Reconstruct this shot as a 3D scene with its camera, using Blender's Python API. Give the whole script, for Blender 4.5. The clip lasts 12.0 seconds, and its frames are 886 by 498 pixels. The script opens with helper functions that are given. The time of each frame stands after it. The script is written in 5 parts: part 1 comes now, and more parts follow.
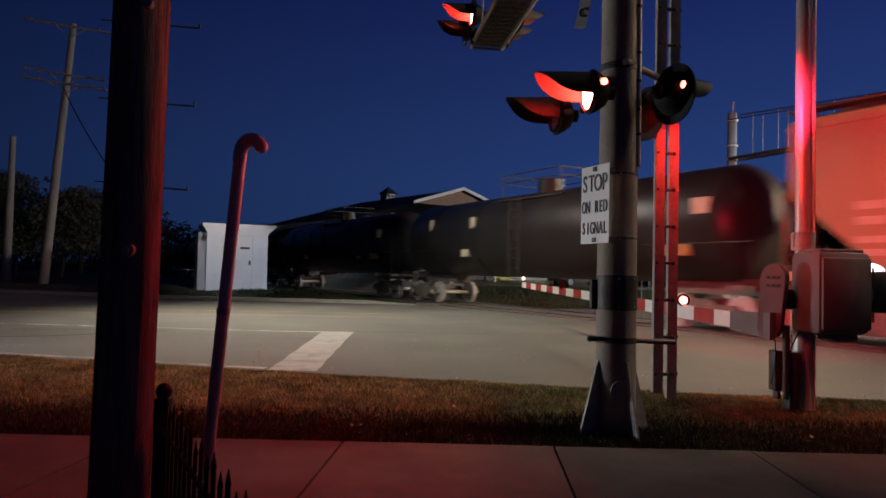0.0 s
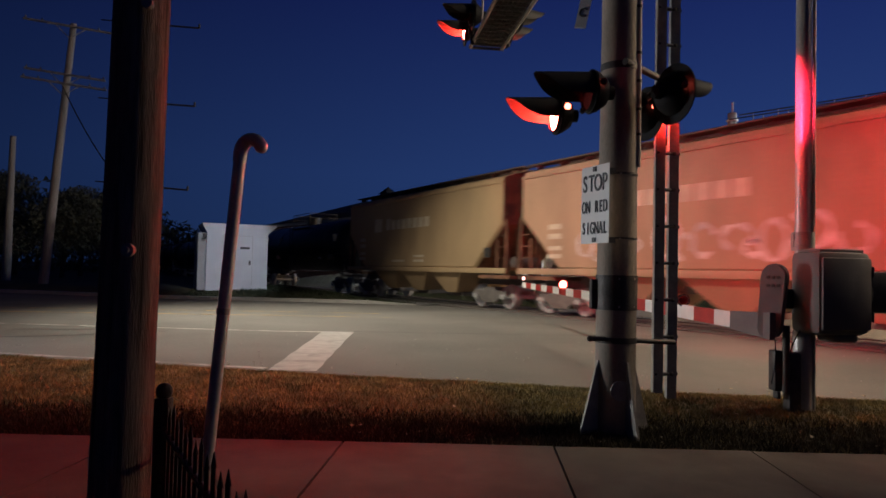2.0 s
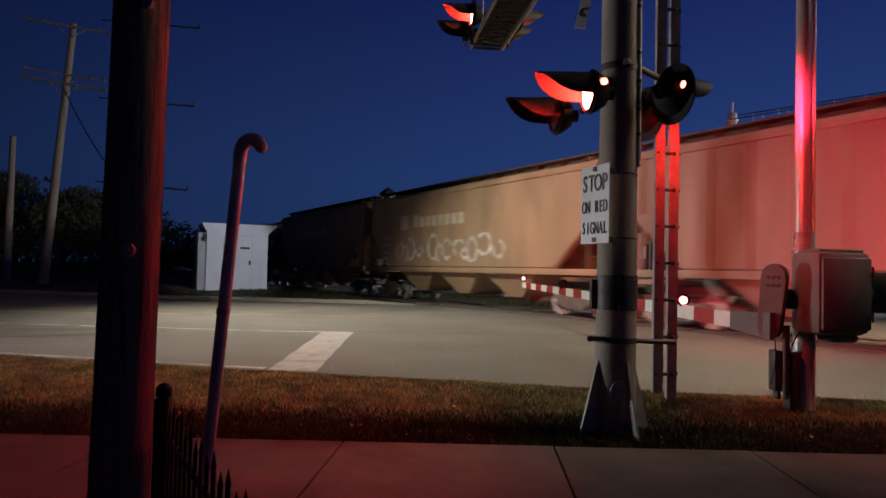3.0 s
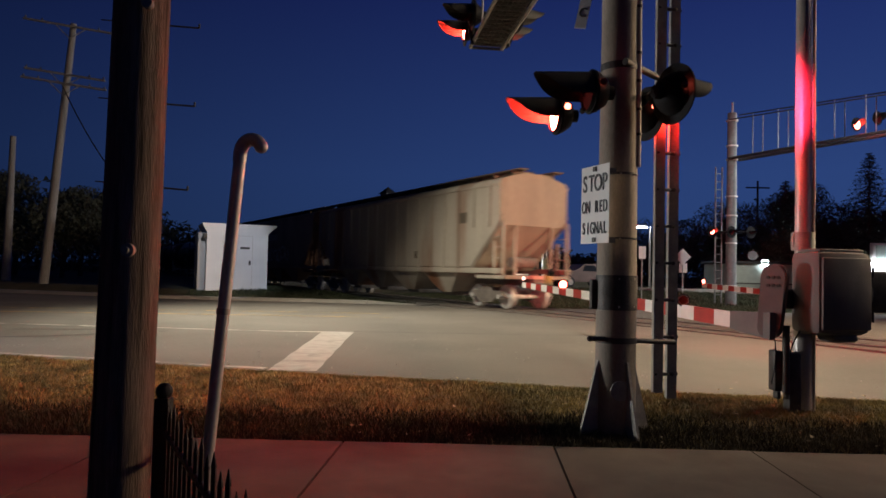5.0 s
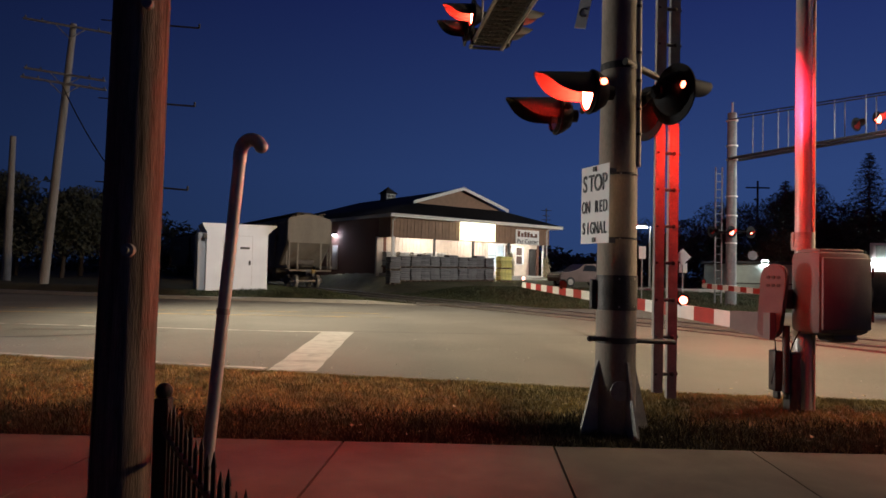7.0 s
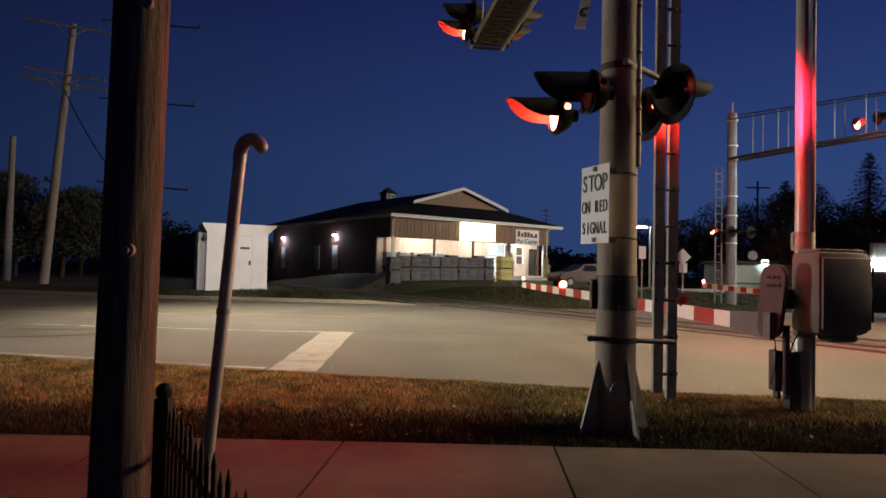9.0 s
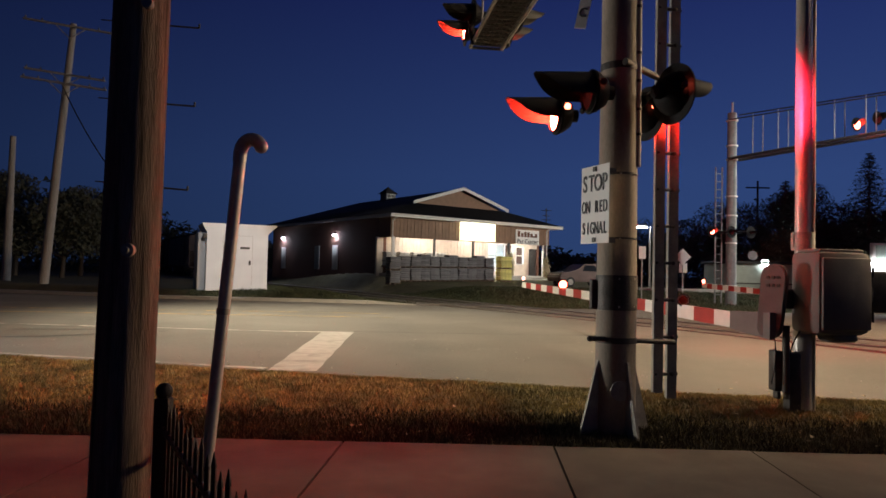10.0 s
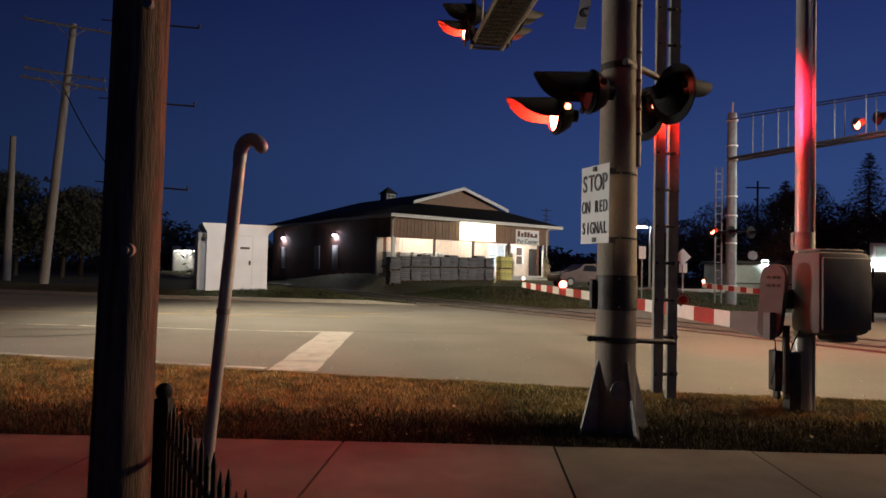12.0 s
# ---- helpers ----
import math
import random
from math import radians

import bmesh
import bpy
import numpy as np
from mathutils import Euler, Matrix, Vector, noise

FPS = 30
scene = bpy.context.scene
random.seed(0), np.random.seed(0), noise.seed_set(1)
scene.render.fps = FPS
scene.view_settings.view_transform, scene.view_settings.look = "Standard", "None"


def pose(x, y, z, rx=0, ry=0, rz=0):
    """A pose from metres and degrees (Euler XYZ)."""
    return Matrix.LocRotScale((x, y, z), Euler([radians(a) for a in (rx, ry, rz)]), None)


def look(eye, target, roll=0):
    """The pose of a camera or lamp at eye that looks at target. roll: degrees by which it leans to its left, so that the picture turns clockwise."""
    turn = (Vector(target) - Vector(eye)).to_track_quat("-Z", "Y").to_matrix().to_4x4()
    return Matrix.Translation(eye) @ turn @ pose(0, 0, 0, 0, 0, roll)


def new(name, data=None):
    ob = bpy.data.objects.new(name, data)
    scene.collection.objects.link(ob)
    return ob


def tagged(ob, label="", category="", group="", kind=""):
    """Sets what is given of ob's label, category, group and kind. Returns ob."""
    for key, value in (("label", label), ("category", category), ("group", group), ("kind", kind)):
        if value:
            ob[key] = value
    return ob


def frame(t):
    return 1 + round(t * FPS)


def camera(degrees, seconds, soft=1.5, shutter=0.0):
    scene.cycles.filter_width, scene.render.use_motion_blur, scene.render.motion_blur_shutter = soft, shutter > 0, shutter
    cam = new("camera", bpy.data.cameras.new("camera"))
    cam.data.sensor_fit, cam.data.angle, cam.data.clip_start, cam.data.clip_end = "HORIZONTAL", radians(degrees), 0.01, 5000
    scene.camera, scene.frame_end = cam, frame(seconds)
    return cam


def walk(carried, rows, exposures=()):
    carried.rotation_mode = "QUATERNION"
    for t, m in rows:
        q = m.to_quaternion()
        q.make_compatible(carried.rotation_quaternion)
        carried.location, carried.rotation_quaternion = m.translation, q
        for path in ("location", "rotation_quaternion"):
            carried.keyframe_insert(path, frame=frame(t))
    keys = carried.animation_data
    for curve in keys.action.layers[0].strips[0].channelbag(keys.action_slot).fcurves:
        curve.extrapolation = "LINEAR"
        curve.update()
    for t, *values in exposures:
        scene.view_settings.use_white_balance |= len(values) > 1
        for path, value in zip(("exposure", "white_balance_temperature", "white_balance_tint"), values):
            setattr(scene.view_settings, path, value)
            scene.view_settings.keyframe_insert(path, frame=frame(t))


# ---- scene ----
cam = camera(66.6, 12.0, soft=1.6, shutter=0.7)
EYE = Vector((0, 0, 1.4))
AHEAD = EYE + Vector((0, math.cos(radians(1.9)), math.sin(radians(1.9))))
walk(cam, [(0.0, look(EYE, AHEAD, 1.3)), (12.0, look(EYE, AHEAD, 1.3))],
     exposures=[(0.0, -0.24, 5750, 12), (3.0, -0.20, 5800, 12), (5.0, 0.0, 6050, 11), (6.5, 0.04, 6300, 10), (9.0, 0.05, 6500, 10), (12.0, 0.05, 6500, 10)])

# ---- light: blue dusk sky, street lamps, lit shop, an added shed spot ----
world = bpy.data.worlds.new("dusk")
scene.world = world
world.use_nodes = True
wn, wl = world.node_tree.nodes, world.node_tree.links
wn.clear()
w_out = wn.new("ShaderNodeOutputWorld")
w_bg = wn.new("ShaderNodeBackground")
w_tc = wn.new("ShaderNodeTexCoord")
w_sep = wn.new("ShaderNodeSeparateXYZ")
w_ramp = wn.new("ShaderNodeValToRGB")
wl.new(w_tc.outputs["Generated"], w_sep.inputs[0])
wl.new(w_sep.outputs["Z"], w_ramp.inputs[0])
w_dot = wn.new("ShaderNodeVectorMath")  # the last glow lies ahead to the right; the sky behind is already night
w_dot.operation = "DOT_PRODUCT"
w_dot.inputs[1].default_value = (0.8, 0.6, 0.0)
wl.new(w_tc.outputs["Generated"], w_dot.inputs[0])
w_side = wn.new("ShaderNodeMapRange")
w_side.inputs["From Min"].default_value, w_side.inputs["From Max"].default_value = -0.28, 1.0
w_side.inputs["To Min"].default_value, w_side.inputs["To Max"].default_value = 0.20, 1.58
wl.new(w_dot.outputs["Value"], w_side.inputs[0])
w_mul = wn.new("ShaderNodeVectorMath")
w_mul.operation = "SCALE"
wl.new(w_ramp.outputs[0], w_mul.inputs[0])
wl.new(w_side.outputs[0], w_mul.inputs["Scale"])
wl.new(w_mul.outputs[0], w_bg.inputs[0])
wl.new(w_bg.outputs[0], w_out.inputs[0])
w_ramp.color_ramp.elements[0].position = 0.0
w_ramp.color_ramp.elements[0].color = (0.017, 0.037, 0.105, 1)
w_ramp.color_ramp.elements[1].position = 0.8
w_ramp.color_ramp.elements[1].color = (0.0012, 0.0022, 0.012, 1)
for at_z, tint in ((0.14, (0.017, 0.036, 0.115, 1)), (0.38, (0.0085, 0.0155, 0.076, 1))):
    stop = w_ramp.color_ramp.elements.new(at_z)
    stop.color = tint
w_bg.inputs["Strength"].default_value = 1.0


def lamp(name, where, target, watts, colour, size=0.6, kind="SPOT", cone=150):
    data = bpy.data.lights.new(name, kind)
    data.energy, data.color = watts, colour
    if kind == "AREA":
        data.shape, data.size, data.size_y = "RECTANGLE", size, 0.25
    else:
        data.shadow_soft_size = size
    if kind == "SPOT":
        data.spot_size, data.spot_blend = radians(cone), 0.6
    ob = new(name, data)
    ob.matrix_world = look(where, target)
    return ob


STREET_COOL = lamp("street_light_cool", (-7.0, 18.5, 10.0), (-2.4, 18.7, 0), 8600, (1.0, 0.87, 0.64), 0.5, cone=112)
STREET_COOL.data.spot_blend = 1.0
# narrow spot added only to brighten the shed front; no lamp stands there
SHED_FILL = lamp("shed_fill_spot", (-2.5, 14.5, 9.0), (-9.3, 29.9, 1.6), 3900, (0.90, 0.94, 1.0), 0.3, cone=16)
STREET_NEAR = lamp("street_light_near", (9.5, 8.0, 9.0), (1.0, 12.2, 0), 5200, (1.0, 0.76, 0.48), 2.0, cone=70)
STREET_WARM = lamp("street_light_warm", (21.0, 12.8, 6.8), (2.0, 17.6, 1.0), 17000, (1.0, 0.67, 0.37), 1.2, cone=104)
STREET_WARM.data.spot_blend = 1.0
STREET_FAR = lamp("street_light_far", (17.0, 19.5, 9.5), (12.5, 32.0, 2.0), 3000, (0.93, 1.0, 0.92), 0.4, cone=64)
LOT_LIGHT = lamp("lot_light", (29.0, 36.0, 8.5), (8.0, 43.0, 3), 14000, (1.0, 0.94, 0.82), 0.3, cone=120)
SIGNAL_BEAM = lamp("signal_beam", (2.32, 5.9, 2.99), (7.0, 14.6, 3.9), 3600, (1.0, 0.014, 0.045), 0.1, cone=64)
SIGNAL_BEAM.data.spot_blend = 0.25
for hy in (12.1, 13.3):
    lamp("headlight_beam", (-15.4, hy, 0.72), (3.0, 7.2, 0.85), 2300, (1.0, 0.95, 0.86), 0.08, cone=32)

# ---- materials ----
def mat(name, colour, rough=0.7, metal=0.0, vary=0.25, scale=6.0, bump=0.15, bump_scale=60.0, stretch=(1, 1, 1), stain=None, stain_at=0.6, emit=None, power=0.0, each=0.0, gloss=0.5):
    m = bpy.data.materials.new(name)
    m.use_nodes = True
    nt = m.node_tree
    n, l = nt.nodes, nt.links
    b = n["Principled BSDF"]
    b.inputs["Roughness"].default_value = rough
    b.inputs["Metallic"].default_value = metal
    b.inputs["Specular IOR Level"].default_value = gloss
    tc = n.new("ShaderNodeTexCoord")
    mp = n.new("ShaderNodeMapping")
    mp.inputs["Scale"].default_value = stretch
    l.new(tc.outputs["Object"], mp.inputs[0])
    big = n.new("ShaderNodeTexNoise")
    big.inputs["Scale"].default_value, big.inputs["Detail"].default_value = scale, 5
    l.new(mp.outputs[0], big.inputs["Vector"])
    fine = n.new("ShaderNodeTexNoise")
    fine.inputs["Scale"].default_value, fine.inputs["Detail"].default_value = bump_scale, 4
    l.new(mp.outputs[0], fine.inputs["Vector"])
    ramp = n.new("ShaderNodeValToRGB")
    ramp.color_ramp.elements[0].position, ramp.color_ramp.elements[1].position = 0.3, 0.7
    ramp.color_ramp.elements[0].color = (*[c * (1 - vary) for c in colour], 1)
    ramp.color_ramp.elements[1].color = (*[min(1, c * (1 + vary)) for c in colour], 1)
    l.new(big.outputs["Fac"], ramp.inputs[0])
    mix = n.new("ShaderNodeMixRGB")
    mix.blend_type = "OVERLAY"
    mix.inputs[0].default_value = min(1.0, vary * 1.6)
    l.new(ramp.outputs[0], mix.inputs[1])
    l.new(fine.outputs["Fac"], mix.inputs[2])
    last = mix.outputs[0]
    if stain:
        sn = n.new("ShaderNodeTexNoise")
        sn.inputs["Scale"].default_value, sn.inputs["Detail"].default_value = scale * 0.45, 8
        l.new(mp.outputs[0], sn.inputs["Vector"])
        sr = n.new("ShaderNodeValToRGB")
        sr.color_ramp.elements[0].position, sr.color_ramp.elements[1].position = stain_at - 0.04, stain_at + 0.1
        l.new(sn.outputs["Fac"], sr.inputs[0])
        sm = n.new("ShaderNodeMixRGB")
        sm.inputs[2].default_value = (*stain, 1)
        l.new(sr.outputs[0], sm.inputs[0])
        l.new(last, sm.inputs[1])
        last = sm.outputs[0]
    if each:
        oi = n.new("ShaderNodeObjectInfo")
        hs = n.new("ShaderNodeHueSaturation")
        mr = n.new("ShaderNodeMapRange")
        mr.inputs["To Min"].default_value, mr.inputs["To Max"].default_value = 1 - each, 1 + each
        l.new(oi.outputs["Random"], mr.inputs[0])
        l.new(mr.outputs[0], hs.inputs["Value"])
        l.new(last, hs.inputs["Color"])
        last = hs.outputs[0]
    l.new(last, b.inputs["Base Color"])
    if bump:
        bp = n.new("ShaderNodeBump")
        bp.inputs["Strength"].default_value, bp.inputs["Distance"].default_value = bump, 0.02
        l.new(fine.outputs["Fac"], bp.inputs["Height"])
        l.new(bp.outputs[0], b.inputs["Normal"])
    if emit:
        b.inputs["Emission Color"].default_value = (*emit, 1)
        b.inputs["Emission Strength"].default_value = power
    return m


M_ASPHALT = mat("worn_asphalt", (0.17, 0.16, 0.14), 0.82, 0, 0.16, 0.35, 0.5, 90, stain=(0.12, 0.113, 0.10), stain_at=0.62)
M_PATCH = mat("dark_asphalt", (0.075, 0.072, 0.066), 0.85, 0, 0.2, 2, 0.5, 80)
M_CONCRETE = mat("concrete", (0.125, 0.105, 0.09), 0.85, 0, 0.16, 3, 0.35, 120, stain=(0.10, 0.084, 0.07), stain_at=0.58, each=0.08)
M_CURB = mat("curb_concrete", (0.42, 0.40, 0.36), 0.85, 0, 0.15, 3, 0.3, 100, each=0.06)
M_PAINT = mat("road_paint", (0.42, 0.41, 0.38), 0.7, 0, 0.14, 5, 0.3, 120, stain=(0.27, 0.26, 0.24), stain_at=0.58)
M_YELLOW = mat("yellow_road_paint", (0.50, 0.33, 0.10), 0.75, 0, 0.2, 4, 0.3, 120, stain=(0.2, 0.18, 0.13), stain_at=0.5)
M_WORN = mat("worn_white_paint", (0.50, 0.48, 0.42), 0.75, 0, 0.2, 4, 0.3, 120, stain=(0.2, 0.19, 0.17), stain_at=0.5)
M_EARTH = mat("turf", (0.085, 0.075, 0.032), 0.95, 0, 0.35, 1.6, 0.8, 60)
M_GRASS = mat("dry_grass", (0.30, 0.245, 0.10), 0.8, 0, 0.55, 3.5, 0.0, 22, stain=(0.10, 0.10, 0.04), stain_at=0.56)
# grass colour with the shade of the pavement edge mixed in
M_SHADEGRASS = mat("shade_toned_grass", (0.045, 0.038, 0.020), 0.9, 0, 0.5, 3.0, 0.0, 22)
M_LAWN = mat("lawn", (0.055, 0.068, 0.032), 0.9, 0, 0.35, 1.2, 0.6, 50)
M_BALLAST = mat("ballast", (0.16, 0.15, 0.14), 0.9, 0, 0.4, 14, 1.0, 40)
M_RAIL = mat("rail_steel", (0.32, 0.28, 0.25), 0.35, 0.9, 0.2, 8, 0.1, 60)
M_TIE = mat("creosote_wood", (0.05, 0.04, 0.032), 0.9, 0, 0.3, 8, 0.4, 50)
M_POLEWOOD = mat("weathered_pole_wood", (0.25, 0.185, 0.14), 0.85, 0, 0.4, 7, 0.9, 45, (6, 6, 0.35), stain=(0.06, 0.04, 0.028), stain_at=0.6)
M_GREYWOOD = mat("grey_pole_wood", (0.24, 0.235, 0.235), 0.85, 0, 0.2, 6, 0.4, 40, (5, 5, 0.4))
M_GALV = mat("galvanised_steel", (0.34, 0.32, 0.29), 0.6, 0.15, 0.18, 9, 0.12, 70, stain=(0.26, 0.23, 0.2), stain_at=0.64)
M_MAST = mat("mast_aluminium", (0.30, 0.25, 0.195), 0.7, 0.0, 0.18, 5, 0.15, 60, (1, 1, 0.4), stain=(0.24, 0.21, 0.18), stain_at=0.62)
M_PIPE = mat("dull_zinc_pipe", (0.52, 0.51, 0.50), 0.5, 0.75, 0.16, 9, 0.12, 70, (1, 1, 0.5), stain=(0.34, 0.31, 0.28), stain_at=0.62)
# rust brown, darkened further to carry the shade of the recessed car ends
M_RUSTSHADE = mat("shade_dark_rusty_ends", (0.20, 0.095, 0.05), 0.85, 0, 0.35, 2.2, 0.25, 40, stain=(0.08, 0.045, 0.03), stain_at=0.55)
M_GATEPOLE = mat("bare_gate_pole_metal", (0.44, 0.41, 0.38), 0.36, 0.3, 0.14, 6, 0.06, 70, (1, 1, 0.4), stain=(0.26, 0.23, 0.2), stain_at=0.66)
M_FARSTEEL = mat("weathered_far_steel", (0.26, 0.27, 0.27), 0.7, 0.0, 0.2, 4, 0.1)
M_DARKSTEEL = mat("dark_steel", (0.07, 0.065, 0.06), 0.55, 0.5, 0.25, 10, 0.2, 60)
M_BLACK = mat("black_paint", (0.012, 0.012, 0.013), 0.7, 0, 0.25, 8, 0.15, 60, gloss=0.15)
M_HOODIN = mat("hood_paint", (0.022, 0.022, 0.023), 0.6, 0, 0.2, 8, 0.1, 60, gloss=0.25)
M_IRON = mat("fence_iron", (0.014, 0.013, 0.013), 0.5, 0.3, 0.3, 12, 0.3, 50)
M_BOX = mat("gate_housing_paint", (0.125, 0.115, 0.11), 0.6, 0.0, 0.12, 4, 0.1, 80, stain=(0.2, 0.18, 0.17), stain_at=0.66)
M_WHITE = mat("white_paint", (0.78, 0.77, 0.74), 0.55, 0, 0.07, 5, 0.08, 60)
M_SHED = mat("shed_white_paint", (0.80, 0.80, 0.80), 0.5, 0, 0.06, 1.2, 0.06, 40, stain=(0.6, 0.59, 0.57), stain_at=0.68)
M_SHEDSIDE = mat("shed_side_paint", (0.55, 0.53, 0.50), 0.6, 0, 0.1, 1.5, 0.1, 40)
M_RED = mat("red_reflective", (0.40, 0.028, 0.02), 0.45, 0, 0.12, 6, 0.05, 60)
M_WHITEREF = mat("white_reflective", (0.82, 0.80, 0.76), 0.45, 0, 0.06, 6, 0.05, 60)
M_CONDUIT = mat("grimy_white_conduit", (0.55, 0.50, 0.40), 0.6, 0, 0.2, 6, 0.1, 60, (1, 1, 0.3), stain=(0.34, 0.29, 0.22), stain_at=0.6)
M_SIGN = mat("sign_sheeting", (0.80, 0.79, 0.76), 0.45, 0, 0.05, 4, 0.03, 60, stain=(0.64, 0.62, 0.58), stain_at=0.7)
M_TEXT = mat("sign_black", (0.02, 0.02, 0.02), 0.5, 0, 0.1, 5, 0)
M_TAN = mat("tan_car_paint", (0.46, 0.32, 0.17), 0.55, 0, 0.1, 0.7, 0.08, 30, (1, 1, 0.5), stain=(0.36, 0.25, 0.14), stain_at=0.6)
M_TAN2 = mat("dirty_tan_car_paint", (0.46, 0.31, 0.19), 0.6, 0, 0.14, 0.8, 0.1, 30, (1, 1, 0.5), stain=(0.30, 0.20, 0.12), stain_at=0.58)
M_GREYCAR = mat("rusty_grey_car_paint", (0.36, 0.32, 0.265), 0.7, 0, 0.16, 1.0, 0.15, 30, (1, 1, 0.22), stain=(0.20, 0.085, 0.04), stain_at=0.55)
M_TANK = mat("black_tank_paint", (0.02, 0.019, 0.019), 0.42, 0, 0.3, 0.8, 0.08, 30, (1, 1, 0.5), stain=(0.05, 0.045, 0.04), stain_at=0.62)
M_DECAL = mat("faded_white_lettering", (0.66, 0.58, 0.44), 0.6, 0, 0.15, 3, 0.05)
M_SPRAY = mat("sprayed_paint", (0.74, 0.70, 0.66), 0.6, 0, 0.3, 1.5, 0.05, stain=(0.42, 0.30, 0.22), stain_at=0.55)
M_ROOFCAR = mat("car_roof_steel", (0.12, 0.095, 0.07), 0.7, 0.2, 0.3, 2, 0.2, 40)
M_TRUCK = mat("bogie_iron", (0.20, 0.175, 0.155), 0.75, 0.3, 0.3, 5, 0.3, 40)
M_WHEEL = mat("wheel_steel", (0.60, 0.58, 0.56), 0.45, 0.2, 0.25, 6, 0.15, 40)
M_BRICK = mat("brown_brick", (0.16, 0.075, 0.052), 0.85, 0, 0.3, 10, 0.4, 40)
M_SIDING = mat("brown_siding", (0.25, 0.15, 0.095), 0.7, 0, 0.12, 3, 0.1, 50, each=0.1)
M_SOFFIT = mat("pale_board", (0.66, 0.57, 0.48), 0.75, 0, 0.08, 3, 0.1, 50)
M_SHINGLE = mat("dark_shingles", (0.035, 0.033, 0.033), 0.9, 0, 0.3, 12, 0.6, 30)
M_TRIM = mat("trim_white", (0.74, 0.73, 0.69), 0.55, 0, 0.06, 3, 0.05, 50)
M_FLOOR = mat("porch_concrete", (0.45, 0.43, 0.40), 0.8, 0, 0.12, 3, 0.2, 60)
M_BAG = mat("white_bag_plastic", (0.50, 0.48, 0.45), 0.5, 0, 0.25, 3, 0.3, 20, each=0.22)
M_BAGDARK = mat("grey_bag_plastic", (0.10, 0.095, 0.10), 0.5, 0, 0.25, 3, 0.3, 20, each=0.25)
M_BAGYEL = mat("yellow_bag_plastic", (0.60, 0.55, 0.16), 0.5, 0, 0.25, 3, 0.3, 20, each=0.2)
M_STALK = mat("dry_corn_stalk", (0.42, 0.36, 0.22), 0.85, 0, 0.3, 8, 0.3, 40)
M_LEAF = mat("dark_foliage", (0.055, 0.06, 0.042), 0.9, 0, 0.4, 0.8, 0)
M_PINE = mat("pine_needles", (0.06, 0.08, 0.06), 0.9, 0, 0.4, 0.8, 0)
M_BROWNLEAF = mat("autumn_foliage", (0.10, 0.07, 0.04), 0.9, 0, 0.4, 0.8, 0)
M_BARK = mat("bark", (0.06, 0.048, 0.04), 0.9, 0, 0.3, 8, 0.6, 30)
M_CARPAINT = mat("dusty_brown_car_paint", (0.10, 0.06, 0.052), 0.4, 0.2, 0.15, 2, 0.03)
M_TYRE = mat("tyre_rubber", (0.02, 0.02, 0.02), 0.85, 0, 0.2, 8, 0.2)
M_GLASS = mat("dark_glass", (0.02, 0.022, 0.025), 0.06, 0, 0.1, 3, 0)
M_GREENWALL = mat("pale_green_wall", (0.30, 0.33, 0.28), 0.8, 0, 0.1, 2, 0.1)
M_REDGLASS = mat("unlit_red_lens", (0.10, 0.012, 0.010), 0.2, 0, 0.2, 8, 0.05)
GLOW_RED = (1.0, 0.030, 0.014)
M_LENS = mat("lit_red_lens", (0.3, 0.02, 0.01), 0.3, 0, 0, 8, 0, emit=GLOW_RED, power=720)
M_LENS_STRONG = mat("lit_red_lens_bright", (0.3, 0.02, 0.01), 0.3, 0, 0, 8, 0, emit=GLOW_RED, power=330)
M_LENS_FAR = mat("lit_red_lens_far", (0.3, 0.02, 0.01), 0.3, 0, 0, 8, 0, emit=(1.0, 0.05, 0.03), power=60)
M_LENS_SMALL = mat("lit_gate_lens", (0.3, 0.02, 0.01), 0.3, 0, 0, 8, 0, emit=(1.0, 0.07, 0.045), power=30)
M_PEEP = mat("lit_indicator_lens", (0.3, 0.02, 0.01), 0.3, 0, 0, 8, 0, emit=(1.0, 0.12, 0.06), power=16)
M_SIGNGLOW = mat("lit_sign_face", (0.8, 0.8, 0.6), 0.5, 0, 0.03, 2, 0, emit=(1.0, 0.95, 0.62), power=2.6)
M_TUBE = mat("lit_tube", (0.9, 0.9, 0.9), 0.4, 0, 0, 8, 0, emit=(1.0, 0.96, 0.86), power=18)
M_WALLPACK = mat("lit_wall_lamp", (0.9, 0.9, 1.0), 0.4, 0, 0, 8, 0, emit=(0.78, 0.82, 1.0), power=320)
M_LED = mat("lit_white_lamp", (0.9, 0.9, 0.9), 0.4, 0, 0, 8, 0, emit=(0.86, 0.95, 1.0), power=40)


# ---- building helpers ----
def box(bm, x0, x1, y0, y1, z0, z1, bevel=0.0):
    r = bmesh.ops.create_cube(bm, size=1.0)
    for v in r["verts"]:
        v.co = ((x0 + x1) / 2 + v.co.x * (x1 - x0), (y0 + y1) / 2 + v.co.y * (y1 - y0), (z0 + z1) / 2 + v.co.z * (z1 - z0))
    if bevel:
        es = list({e for v in r["verts"] for e in v.link_edges})
        bmesh.ops.bevel(bm, geom=es, offset=bevel, segments=2, affect="EDGES", profile=0.5)
    return bm


def rod(bm, p, q, r0, r1=None, seg=12):
    p, q = Vector(p), Vector(q)
    r1 = r0 if r1 is None else r1
    m = Matrix.Translation((p + q) / 2) @ (q - p).to_track_quat("Z", "Y").to_matrix().to_4x4()
    bmesh.ops.create_cone(bm, cap_ends=True, segments=seg, radius1=max(r0, 1e-4), radius2=max(r1, 1e-4), depth=(q - p).length, matrix=m)
    return bm


